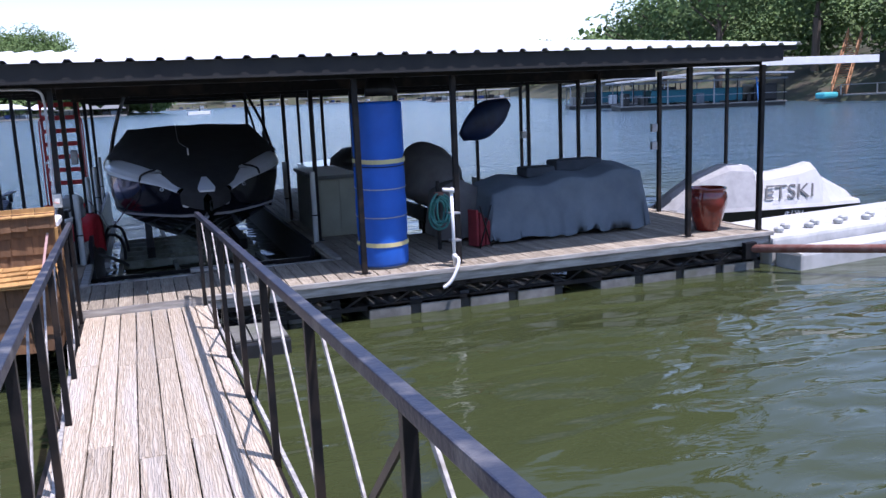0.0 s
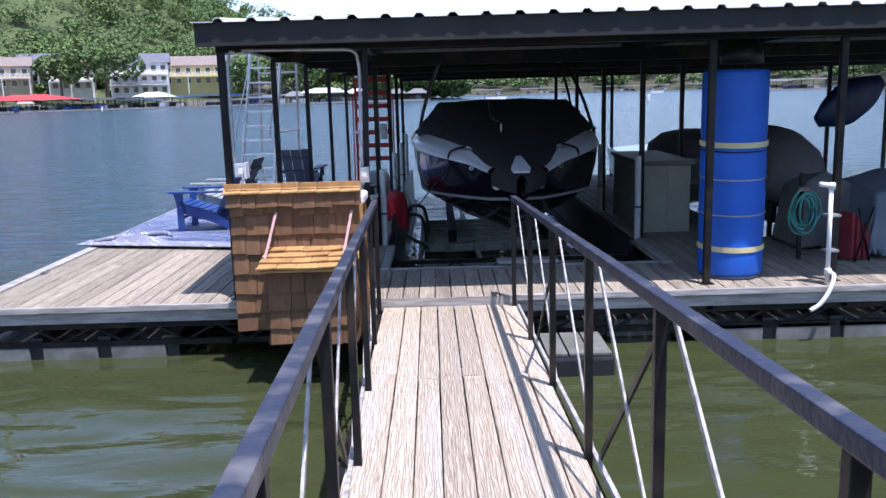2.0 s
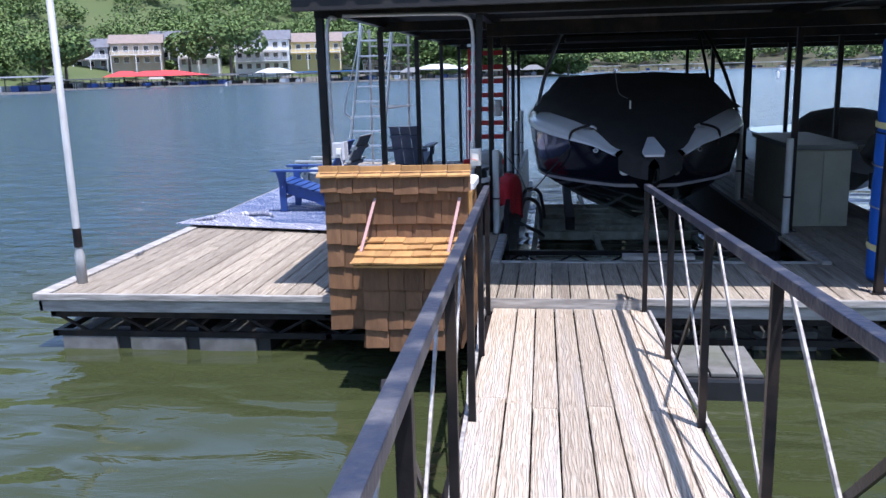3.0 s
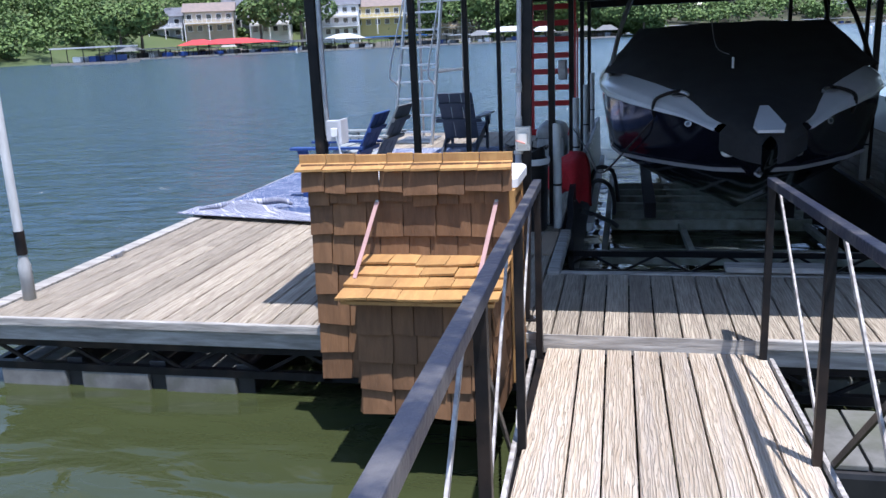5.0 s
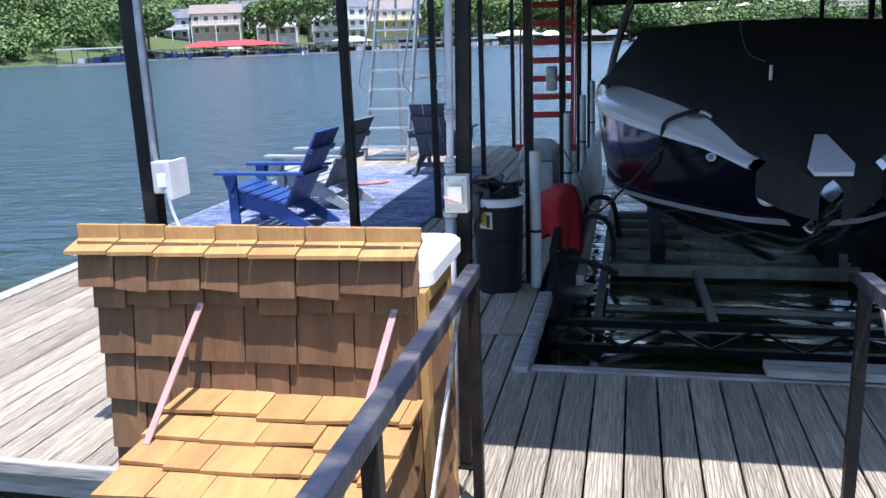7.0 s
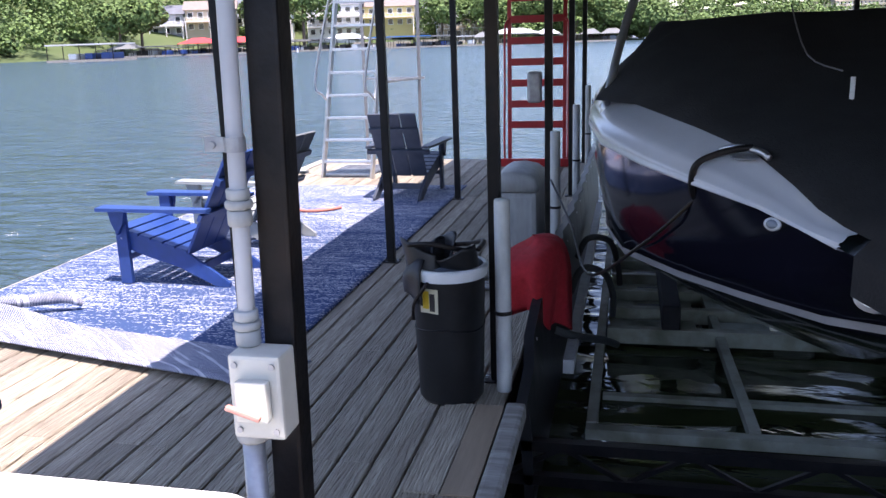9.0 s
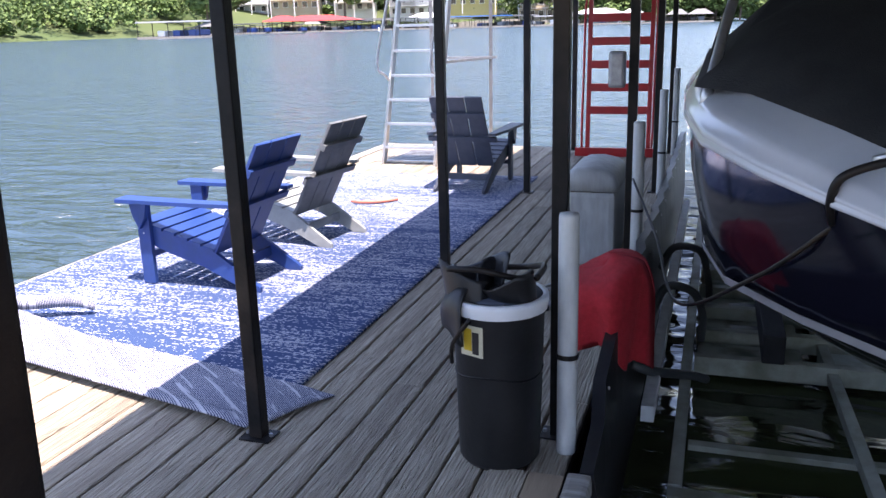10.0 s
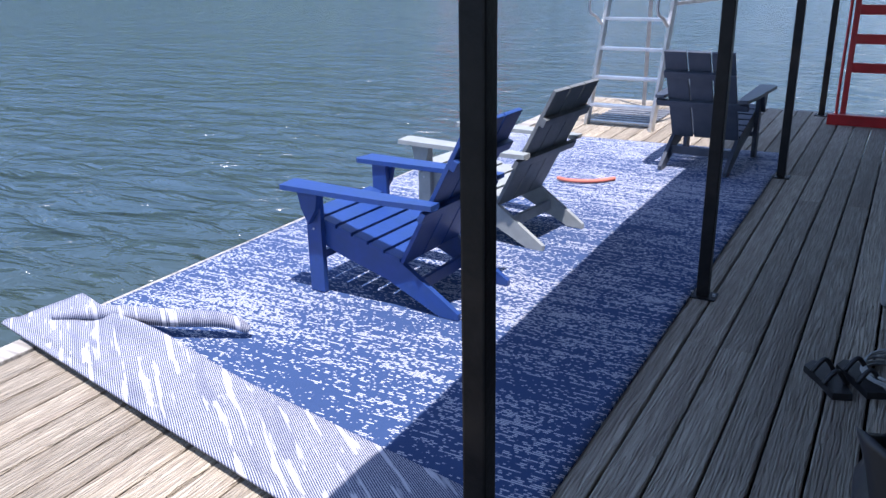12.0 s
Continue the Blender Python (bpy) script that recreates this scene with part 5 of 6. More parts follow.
    plate = part("anchor_plate", loft_poly([(-0.03, 0.38), (0.03, 0.38), (0.105, 0.08), (0.085, 0.0), (-0.085, 0.0), (-0.105, 0.08)], 0, 0.022), GEL, b, "white anchor cover plate")
    plate.matrix_basis = pose(0, -0.035, 0.95, 21)
    part("bow_eye", tube(bmesh.new(), curve_pts([(-0.03, 0.48, 0.61), (0, 0.39, 0.58), (0.03, 0.48, 0.61)], 4), 0.012, 8), ALU, b, smooth=True)
    part("flag_staff", lathe(bmesh.new(), [(0.010, 1.2), (0.010, 1.42)], 8, (-0.11, 1.3, 0.0)), WHITE, b)
    part("cover_cord", tube(bmesh.new(), curve_pts([(-0.2, 2.3, 1.74), (-0.2, 1.8, 1.5), (-0.13, 1.4, 1.44)], 4), 0.004, 5), GALV, b)
    for s in (-1, 1):
        part("tower_tube", tube(bmesh.new(), curve_pts([(s * 1.13, 1.9, 1.22), (s * 1.02, 2.2, 1.7), (s * 0.86, 2.5, 2.12), (s * 0.80, 2.6, 2.2)], 5), 0.022, 8), ALU if s < 0 else BLACK, b, smooth=True)
        part("tower_tube", tube(bmesh.new(), curve_pts([(s * 1.15, 3.6, 1.22), (s * 1.02, 3.3, 1.7), (s * 0.85, 2.95, 2.15)], 5), 0.02, 8), BLACK, b, smooth=True)
    part("tower_bar", tube(bmesh.new(), [(-0.82, 2.65, 2.2), (0.82, 2.65, 2.2)], 0.022, 8), BLACK, b, smooth=True)
    part("tower_canopy", bx(-0.78, 0.78, 2.6, 3.5, 2.09, 2.15, 0.02), CANVAS, b)
    l = thing("boat_lift", "algae-stained galvanised boat lift frame in the slip", "boat lift")
    LM = material("algae_stained_galvanised", (0.36, 0.37, 0.29), 0.65, 0.0, color2=(0.25, 0.26, 0.19), scale=6, stain=(0.13, 0.13, 0.07), stain_scale=3)
    TM = material("algae_stained_float_tank", (0.40, 0.42, 0.34), 0.7, color2=(0.24, 0.25, 0.17), scale=4, stain=(0.06, 0.065, 0.03), stain_scale=4)
    z = -0.42
    part("cross_beam", bx(0.26, 2.72, 12.62, 12.70, z - 0.03, z + 0.03, 0.005), LM, l)
    for x, xe in ((0.29, 0.29), (1.12, 0.98), (2.45, 2.1)):
        part("long_beam", beam(bmesh.new(), (x, 12.72, z), (xe, 18.0, z), 0.06, 0.06, 0.005), LM, l)
    part("cross_beam", bx(0.33, 2.42, 13.25, 13.31, z - 0.11, z - 0.05, 0.005), LM, l)
    for i, y in enumerate((14.2, 14.66, 15.12, 15.58, 16.04, 16.5)):
        part("cross_beam", bx(0.33, 2.42, y - 0.055, y + 0.02, z - 0.05, z + 0.06, 0.006), LM, l)
        for xa, xb in ((0.34, 0.95), (1.04, 1.45), (1.7, 2.4)):
            tank = part("tank", bx(xa, xb, y + 0.05, y + 0.36, z - 0.14, z + 0.0, 0.03), TM, l, "algae-stained float tank")
            if i and xb < 1:
                part("slot", bx(xa + 0.2, xb - 0.16, y + 0.15, y + 0.25, z - 0.02, z + 0.003, 0.0), BLACKP, tank)
    for x in (0.75, 2.15):
        part("bunk", bx(x - 0.06, x + 0.06, 14.0, 17.8, z + 0.11, -0.14, 0.01), CANVAS, l, "black carpeted bunk")
    for k, (pts) in enumerate(([(0.08, 14.1, -0.1), (0.16, 14.0, 0.1), (0.3, 14.1, 0.05), (0.36, 14.3, -0.15), (0.36, 14.4, -0.35)], [(0.08, 14.9, -0.05), (0.16, 14.8, 0.12), (0.32, 14.9, 0.08), (0.38, 15.1, -0.15), (0.4, 15.2, -0.35)], [(0.05, 13.2, -0.05), (0.15, 13.25, -0.1), (0.32, 13.6, -0.25), (0.4, 13.8, -0.35)])):
        h = thing("lift_hose", "thick grey rubber air hose of the boat lift", "hose", group="air hoses of the boat lift")
        part("hose", tube(bmesh.new(), curve_pts(pts, 7), 0.024, 10), material("grey_rubber", (0.06, 0.065, 0.065), 0.6) if k == 0 else bpy.data.materials["grey_rubber"], h, smooth=True)
    rp = thing("mooring_rope", "thin dark rope from the boat to the post", "rope")
    part("rope", tube(bmesh.new(), curve_pts([(0.72, 11.93, 0.98), (0.52, 12.2, 0.72), (0.25, 13.0, 0.35), (0.1, 13.8, 0.45), (-0.1, 14.6, 0.6)], 7), 0.008, 6), BLACK, rp, smooth=True)


boat()


# ---- the right side of the dock ----
def soft_box(bm, x0, x1, y0, y1, z0, top, seed, taper=0.08, n=22, wob=0.02, hang=0.03):
    """Cloth hung over a box: top(u, v) gives its height."""
    rnd = random.Random(seed)
    rows = []
    ny = n
    for j in range(ny + 1):
        v = j / ny
        vv = min(max((v - 0.18) / 0.64, 0), 1)
        row = []
        for i in range(n * 2 + 1):
            u = i / (n * 2)
            uu = min(max((u - 0.12) / 0.76, 0), 1)
            du = 1 if 0.12 <= u <= 0.88 else (u / 0.12 if u < 0.12 else (1 - u) / 0.12)
            dv = 1 if 0.18 <= v <= 0.82 else (v / 0.18 if v < 0.18 else (1 - v) / 0.18)
            drop = min(du, dv)
            h = z0 + hang * noise.noise(Vector((u * 9, v * 9, seed + 5))) * (1 - drop) + hang * (1 - drop) + (top(uu, vv) - z0) * drop
            fold = wob * noise.noise(Vector((u * 16 + v * 4, v * 11, seed))) * (1 - 0.8 * drop if drop < 1 else 0.25)
            ox = (-(1 - du) * taper if u < 0.5 else (1 - du) * taper)
            oy = (-(1 - dv) * taper if v < 0.5 else (1 - dv) * taper)
            row.append((x0 + (x1 - x0) * uu + ox + fold, y0 + (y1 - y0) * vv + oy + fold, h + fold * 0.4))
        rows.append(row)
    loft(bm, rows, close=False, caps=False)
    g = bmesh.ops.extrude_face_region(bm, geom=list(bm.faces))
    for e in g["geom"]:
        if isinstance(e, bmesh.types.BMVert):
            e.co.z -= 0.006
    return bm


def right_side():
    m = thing("foam_mat_roll", "rolled blue foam water mat tied upright to a post", "floating mat", (3.36, 10.05, 0))
    bm = bmesh.new()
    rows = []
    for z, k in ((0.03, 0.97), (0.06, 1.0), (0.3, 1.0), (0.34, 0.97), (0.42, 1.0), (0.8, 1.01), (0.9, 0.985), (1.0, 1.01), (1.2, 1.0), (1.27, 0.95), (1.34, 1.0), (1.9, 1.0), (1.93, 0.97)):
        rows.append([(0.30 * k * math.cos(a), 0.28 * k * math.sin(a), z) for a in [2 * math.pi * i / 36 for i in range(36)]])
    loft(bm, rows)
    part("roll", bm, BLUE, m, smooth=True)
    tr = curve_pts([(0.28 * (1 - t * 0.035) * math.cos(t * 0.55), 0.26 * (1 - t * 0.035) * math.sin(t * 0.55), 1.934) for t in range(24)], 2)
    part("roll_edge", tube(bmesh.new(), tr, 0.008, 5), CHAIRBLUE, m)
    part("bottom_cap", lathe(bmesh.new(), [(0.25, 0), (0.285, 0.01), (0.285, 0.028)], 30), CHAIRDARK, m, "dark blue bottom edge")
    for z, w, mt in ((0.28, 0.05, YELLOW), (1.25, 0.05, YELLOW), (0.62, 0.012, GALV), (0.95, 0.012, GALV), (1.21, 0.012, BLACK)):
        bm = bmesh.new()
        tilt = 0.02
        loft(bm, [[((0.306 + o) * math.cos(a), (0.286 + o) * math.sin(a), z + dz + tilt * math.sin(a)) for a in [2 * math.pi * i / 36 for i in range(36)]] for dz, o in ((0, 0), (0, 0.004), (w, 0.004), (w, 0))], caps=False)
        part("strap", bm, mt, m, "pale yellow strap" if mt is YELLOW else "thin cord", smooth=False)
    # lockers beside the slip
    l = thing("dock_locker", "olive-beige dock locker with a dark overhanging lid", "storage box")
    part("body", bx(3.12, 3.72, 12.55, 14.3, 0.0, 0.84, 0.01), LOCKER, l)
    part("lid", bx(3.08, 3.76, 12.5, 14.35, 0.843, 0.9, 0.012), material("dark_green_lid", (0.10, 0.11, 0.10), 0.5), l)
    part("door", bx(3.14, 3.40, 12.536, 12.547, 0.05, 0.82, 0.002), LOCKER, l)
    part("door", bx(3.43, 3.70, 12.536, 12.547, 0.05, 0.82, 0.002), LOCKER, l)
    # taupe covered craft and a dark cover
    t = thing("covered_watercraft", "small watercraft under a grey-brown canvas cover", "watercraft", (4.9, 12.9, 0))
    bm = bmesh.new()
    rows = []
    for y, w, h in ((-1.0, 0.05, 0.75), (-0.9, 0.28, 0.95), (-0.6, 0.42, 1.12), (-0.2, 0.46, 1.25), (0.2, 0.45, 1.28), (0.5, 0.45, 1.05), (1.2, 0.45, 1.0), (1.6, 0.4, 0.9)):
        rows.append([(w * math.cos(a) * (1.15 if math.sin(a) < 0 else 0.9), y, 0.72 + (h - 0.72) * max(math.sin(a), 0) ** 0.8 + 0.38 * min(math.sin(a), 0)) for a in [2 * math.pi * i / 20 for i in range(20)]])
    loft(bm, rows)
    part("cover", bm, TAUPE, t, smooth=True)
    for x in (-0.3, 0.3):
        part("stand", bx(x - 0.03, x + 0.03, -0.8, 1.5, 0.15, 0.36, 0.005), BLACK, t)
        part("stand_leg", bx(x - 0.025, x + 0.025, -0.7, -0.65, -0.3, 0.148, 0.003), BLACK, t)
        part("stand_leg", bx(x - 0.025, x + 0.025, 1.3, 1.35, -0.3, 0.148, 0.003), BLACK, t)
    t = thing("covered_grill", "small covered item under dark grey canvas", "covered furniture")
    part("cover", soft_box(bmesh.new(), 4.55, 5.15, 11.15, 11.75, 0.02, lambda u, v: 0.86 - 0.3 * abs(u - 0.35) - 0.1 * v, 21), TAUPE, t, smooth=True)
    t = thing("covered_sofa", "long outdoor sofa under a slate-grey canvas cover", "sofa")
    part("cover", soft_box(bmesh.new(), 5.05, 7.3, 10.62, 11.35, 0.0, lambda u, v: 0.70 + 0.17 * u + 0.1 * v - 0.03 * math.cos(u * 19), 31, taper=0.10, n=34, wob=0.075, hang=0.06), GREYCANVAS, t, smooth=True)
    for x in (5.08, 6.2, 7.3):
        part("leg", bx(x - 0.03, x + 0.03, 10.75, 10.81, 0.0, 0.3, 0.004), BLACK, t)
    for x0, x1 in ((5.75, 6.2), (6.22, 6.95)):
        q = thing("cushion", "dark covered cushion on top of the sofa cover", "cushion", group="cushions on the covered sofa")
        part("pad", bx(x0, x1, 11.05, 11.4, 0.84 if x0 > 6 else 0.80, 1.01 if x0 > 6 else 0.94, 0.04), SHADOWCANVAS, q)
    # water pipe with elbow and hose
    p = thing("standpipe", "white plastic water standpipe with an elbow, strapped to a post", "pipe")
    part("pipe", tube(bmesh.new(), [(4.06, 9.5, 0.02), (4.05, 9.5, 0.9)], 0.02, 10), WHITE, p, smooth=True)
    part("pipe", tube(bmesh.new(), [(4.06, 9.5, 0.9), (3.94, 9.48, 0.92)], 0.022, 10), WHITE, p, smooth=True)
    part("elbow", lathe(bmesh.new(), [(0.03, 0), (0.03, 0.05), (0.02, 0.06)], 12, (4.055, 9.5, 0.87)), WHITE, p, smooth=True)
    part("elbow", lathe(bmesh.new(), [(0.03, 0), (0.032, 0.05), (0.02, 0.06)], 12, (4.06, 9.5, 0.1)), WHITE, p, smooth=True)
    part("pipe", tube(bmesh.new(), curve_pts([(4.06, 9.48, 0.12), (4.08, 9.42, 0.1), (4.03, 9.38, -0.02), (3.95, 9.37, -0.14), (3.86, 9.37, -0.2)], 5), 0.02, 10), WHITE, p, smooth=True)
    for z in (0.3, 0.62):
        part("clamp", bx(4.03, 4.15, 9.49, 9.6, z, z + 0.02, 0.002), GALV, p)
    h = thing("garden_hose", "coiled teal garden hose hanging on a dock post", "hose")
    rnd = random.Random(7)
    for k in range(7):
        c = (4.3 + rnd.uniform(-0.04, 0.04), 10.6 + rnd.uniform(-0.03, 0.03), 0.52 + rnd.uniform(-0.03, 0.03))
        rr = 0.12 + rnd.uniform(-0.03, 0.03)
        part("loop", tube(bmesh.new(), [(c[0] + rr * math.cos(a), c[1] + 0.04 * math.sin(a * 2 + k), c[2] + rr * 1.7 * math.sin(a)) for a in [2 * math.pi * i / 20 for i in range(21)]], 0.013, 8), material("teal_hose", (0.06, 0.26, 0.22), 0.4) if k == 0 else bpy.data.materials["teal_hose"], h, smooth=True)
    part("hook", bx(4.22, 4.34, 10.57, 10.62, 0.72, 0.76, 0.005), RUST, h)
    part("stand", bx(4.27, 4.31, 10.64, 10.68, 0.0, 0.9, 0.004), BLACK, h)
    f = thing("folded_chair", "folded red camping chair leaning beside the sofa", "chair", (4.85, 10.55, 0), 20)
    for k in range(5):
        part("fabric_fold", bx(-0.14 + k * 0.05, -0.10 + k * 0.05, -0.05 - 0.02 * (k % 2), 0.12, 0.02, 0.5 - 0.04 * k, 0.01), material("dark_red_fabric", (0.20, 0.02, 0.025), 0.9) if k == 0 else bpy.data.materials["dark_red_fabric"], f)
    for k in range(2):
        part("frame_tube", tube(bmesh.new(), [(-0.12 + 0.2 * k, -0.08, 0.0), (0.1 - 0.2 * k, -0.08, 0.55)], 0.01, 8), BLACK, f, smooth=True)
    v = thing("plant_pot", "tall glazed red-brown ceramic plant pot on the deck", "plant pot", (7.98, 10.02, 0))
    part("body", lathe(bmesh.new(), [(0.15, 0.0), (0.165, 0.02), (0.215, 0.2), (0.26, 0.36), (0.268, 0.45), (0.25, 0.53), (0.238, 0.555), (0.252, 0.57), (0.252, 0.59), (0.23, 0.59), (0.22, 0.5), (0.14, 0.1)], 32), GLAZE, v, smooth=True)
    # things hanging under the roof
    k = thing("inflatable_tube", "deflated dark blue towable tube hanging under the roof", "water toy", (6.6, 14.5, 1.52))
    bm = bmesh.new()
    rows = []
    for i in range(13):
        v_ = i / 12
        x = -0.55 + 1.1 * v_
        w = math.sin(math.pi * min(max(v_, 0.04), 0.96)) ** 0.6
        rows.append([(x, 0.12 * w * math.cos(a), 0.3 * w * math.sin(a) * (1 + 0.05 * math.sin(5 * a + i))) for a in [2 * math.pi * q / 18 for q in range(18)]])
    loft(bm, rows)
    bmesh.ops.rotate(bm, verts=bm.verts, cent=(0, 0, 0), matrix=Matrix.Rotation(radians(-32), 3, "Y"))
    part("skin", bm, material("dark_blue_vinyl", (0.02, 0.045, 0.14), 0.4, color2=(0.01, 0.02, 0.06), scale=3), k, smooth=True)
    part("rope", tube(bmesh.new(), [(0.05, 0, 0.25), (0.02, 0, 0.62)], 0.008, 6), BLACK, k)
    for x, y, z in ((3.03, 16.9, 1.35), (-0.2, 14.7, 1.28)):
        f = thing("hanging_fender", "small black box hung on a dock post", "fender", (x - 0.02, y - 0.06, z))
        part("body", bx(-0.05, 0.05, -0.05, 0.05, -0.12, 0.1, 0.02), BLACKP if x > 0 else GALV, f)
    for x, y in ((8.42, 11.9), (7.4, 14.5)):
        for dz in ((1.0, 1.28) if x > 8 else (1.15,)):
            f = thing("meter_box", "small grey electric box on a dock post", "electric box", (x - 0.07, y - 0.05, dz))
            part("case", bx(-0.05, 0.05, -0.03, 0.03, 0, 0.12, 0.01), GALV, f)
    f = thing("light_globe", "black hanging funnel shade under the roof beam", "lamp", (3.5, 10.3, 2.0))
    part("shade", lathe(bmesh.new(), [(0.2, 0.0), (0.19, 0.1), (0.13, 0.26), (0.05, 0.3)], 18), BLACKP, f, smooth=True)
    # the second boat behind the locker
    b2 = thing("motor_boat", "small grey motor boat with a rounded canopy moored behind the locker", "boat", (4.95, 17.2, 0))
    bm = bmesh.new()
    rows = []
    for y, w, k_ in ((-2.2, 0.1, 0.5), (-1.9, 0.5, 0.2), (-1.2, 0.8, -0.1), (0, 0.95, -0.3), (2.0, 0.95, -0.35)):
        rows.append([(-w, y, 0.62), (-w * 0.9, y, 0.1 if k_ < 0.1 else k_ + 0.1), (0, y, k_), (w * 0.9, y, 0.1 if k_ < 0.1 else k_ + 0.1), (w, y, 0.62), (0, y, 0.68)])
    loft(bm, rows)
    part("hull", bm, GEL, b2)
    part("canopy", lathe(bmesh.new(), [(0.75, 0.66), (0.72, 0.85), (0.5, 1.02), (0.2, 1.08)], 20, (0, -0.6, 0), sy=1.3), TAUPE, b2, smooth=True)


right_side()


def jetski_and_pads():
    pm = material("bleached_dock_plastic", (0.50, 0.50, 0.48), 0.6, color2=(0.36, 0.36, 0.34), scale=3)
    j = thing("covered_jet_ski", "jet ski under a white and grey cover with lettering", "jet ski", (10.85, 12.6, -0.42), -10)
    j.scale = (1.08, 1.08, 0.98)
    bm = bmesh.new()
    rows = []
    prof = [(-1.65, 0.20, 0.15, 0.34), (-1.45, 0.40, 0.02, 0.55), (-1.0, 0.52, -0.05, 0.85), (-0.5, 0.55, -0.05, 1.02), (-0.1, 0.55, -0.05, 0.98), (0.1, 0.55, -0.05, 0.82), (0.7, 0.55, -0.05, 0.90), (1.0, 0.54, -0.05, 0.98), (1.15, 0.53, -0.05, 0.75), (1.7, 0.46, 0.0, 0.42), (1.75, 0.3, 0.05, 0.36)]
    for x, w, lo, hi in prof:
        rows.append([(x, -w, 0.24), (x, -w * 0.93, 0.3), (x, -w * 0.5, hi - 0.1), (x, -w * 0.18, hi), (x, w * 0.18, hi), (x, w * 0.5, hi - 0.1), (x, w * 0.93, 0.3), (x, w, 0.24)])
    loft(bm, rows[3:], close=False, caps=False)
    g = bmesh.ops.extrude_face_region(bm, geom=list(bm.faces))
    part("cover", bm, WHITE, j, "white canvas cover", smooth=False)
    bm = bmesh.new()
    loft(bm, [[(p[0], p[1] * 1.01, p[2] * 1.01) for p in r] for r in rows[:5]], close=False, caps=False)
    part("cover", bm, material("light_grey_canvas", (0.33, 0.33, 0.33), 0.85), j, "light grey front cover", smooth=False)
    bm = bmesh.new()
    loft(bm, [[(x, -w, 0.235), (x, -w * 0.8, lo), (x, 0, lo - 0.1), (x, w * 0.8, lo), (x, w, 0.235)] for x, w, lo, hi in prof])
    part("hull", bm, BLACKP, j)
    for txt, size, x, z, y in (("JETSKI", 0.36, -0.12, 0.42, -0.545), ("JETSKI", 0.12, 0.3, 0.12, -0.53)):
        cu = bpy.data.curves.new("lettering", "FONT")
        cu.body, cu.size, cu.extrude, cu.shear = txt, size, 0.004, 0.3
        tmp = bpy.data.objects.new("lettering", cu)
        scene.collection.objects.link(tmp)
        me = bpy.data.meshes.new_from_object(tmp.evaluated_get(bpy.context.evaluated_depsgraph_get()))
        bpy.data.objects.remove(tmp)
        me.materials.clear()
        me.materials.append(material("dark_grey_print", (0.09, 0.09, 0.09), 0.7) if size > 0.2 else WHITE)
        ob = new("lettering", me)
        ob.parent = j
        ob.matrix_basis = pose(x, y + (0.06 if size > 0.2 else -0.005), z, 62 if size > 0.2 else 86)
    p = thing("floating_dock_pad", "bleached plastic drive-on floating dock pad beside the dock", "floating dock", (10.6, 10.0, 0), 6)
    bm = bmesh.new()
    box(bm, -1.9, 3.4, -0.7, -0.25, -0.62, -0.26, 0.05)
    part("float", bm, pm, p)
    bm = bmesh.new()
    box(bm, -1.9, 3.4, -0.22, 1.15, -0.62, -0.12, 0.05)
    part("float", bm, pm, p)
    for i in range(16):
        part("roller", lathe(bmesh.new(), [(0.05, 0), (0.07, 0.02), (0.07, 0.06), (0.04, 0.08)], 10, (-1.5 + i * 0.3, 0.05 + 0.16 * (i % 2), -0.12)), PVC, p)
    pl = thing("stand_off_pole", "long rusty red steel stand-off pole from the dock corner", "pole")
    part("pole", tube(bmesh.new(), [(8.2, 9.42, -0.19), (13.5, 4.2, 0.1)], 0.055, 12), RUST, pl, smooth=True)
    part("bracket", bx(8.1, 8.28, 9.36, 9.44, -0.32, -0.1, 0.005), BLACK, pl)
    w = thing("neighbour_canopy", "low white metal canopy roof of the next dock", "roof")
    part("roof_panel", bx(8.85, 13.2, 12.2, 16.2, 2.30, 2.36, 0.004), ROOFM, w)
    part("fascia", bx(8.85, 13.2, 12.13, 12.195, 2.24, 2.37, 0.004), WHITE, w)
    for x in (8.95, 13.1):
        part("post", bx(x - 0.03, x + 0.03, 16.07, 16.13, -0.6, 2.298), BLACK, w)


jetski_and_pads()
f = thing("floating_step", "low grey plastic floating step beside the gangway end", "floating dock", (1.75, 8.95, 0))
part("float", bx(-0.35, 0.22, -0.3, 0.35, -0.62, -0.34, 0.03), BLACKP, f)
for i in range(3):
    part("deck_panel", bx(-0.33 + i * 0.18, -0.165 + i * 0.18, -0.28, 0.33, -0.337, -0.31, 0.006), FLOAT, f)


# ---- far shore buildings ----
WALLW = material("white_house_siding", (0.72, 0.71, 0.68), 0.7, color2=(0.66, 0.65, 0.62), scale=0.5)
WALLT = material("tan_house_siding", (0.45, 0.38, 0.27), 0.7, color2=(0.40, 0.34, 0.24), scale=0.5)
WALLY = material("yellow_house_siding", (0.58, 0.47, 0.20), 0.7)
WALLG = material("grey_house_siding", (0.36, 0.38, 0.40), 0.7)
ROOFG = material("grey_shingle_roof", (0.14, 0.15, 0.17), 0.85, color2=(0.10, 0.105, 0.12), scale=1)
ROOFB = material("brown_shingle_roof", (0.24, 0.19, 0.16), 0.85, color2=(0.18, 0.15, 0.13), scale=1)
PANE = material("dark_window_glass", (0.03, 0.035, 0.04), 0.1)
AWN_R = material("red_dock_canopy", (0.55, 0.05, 0.05), 0.7)
AWN_B = material("blue_dock_canopy", (0.05, 0.20, 0.50), 0.7)
AWN_W = material("pale_dock_roof", (0.55, 0.56, 0.56), 0.6)
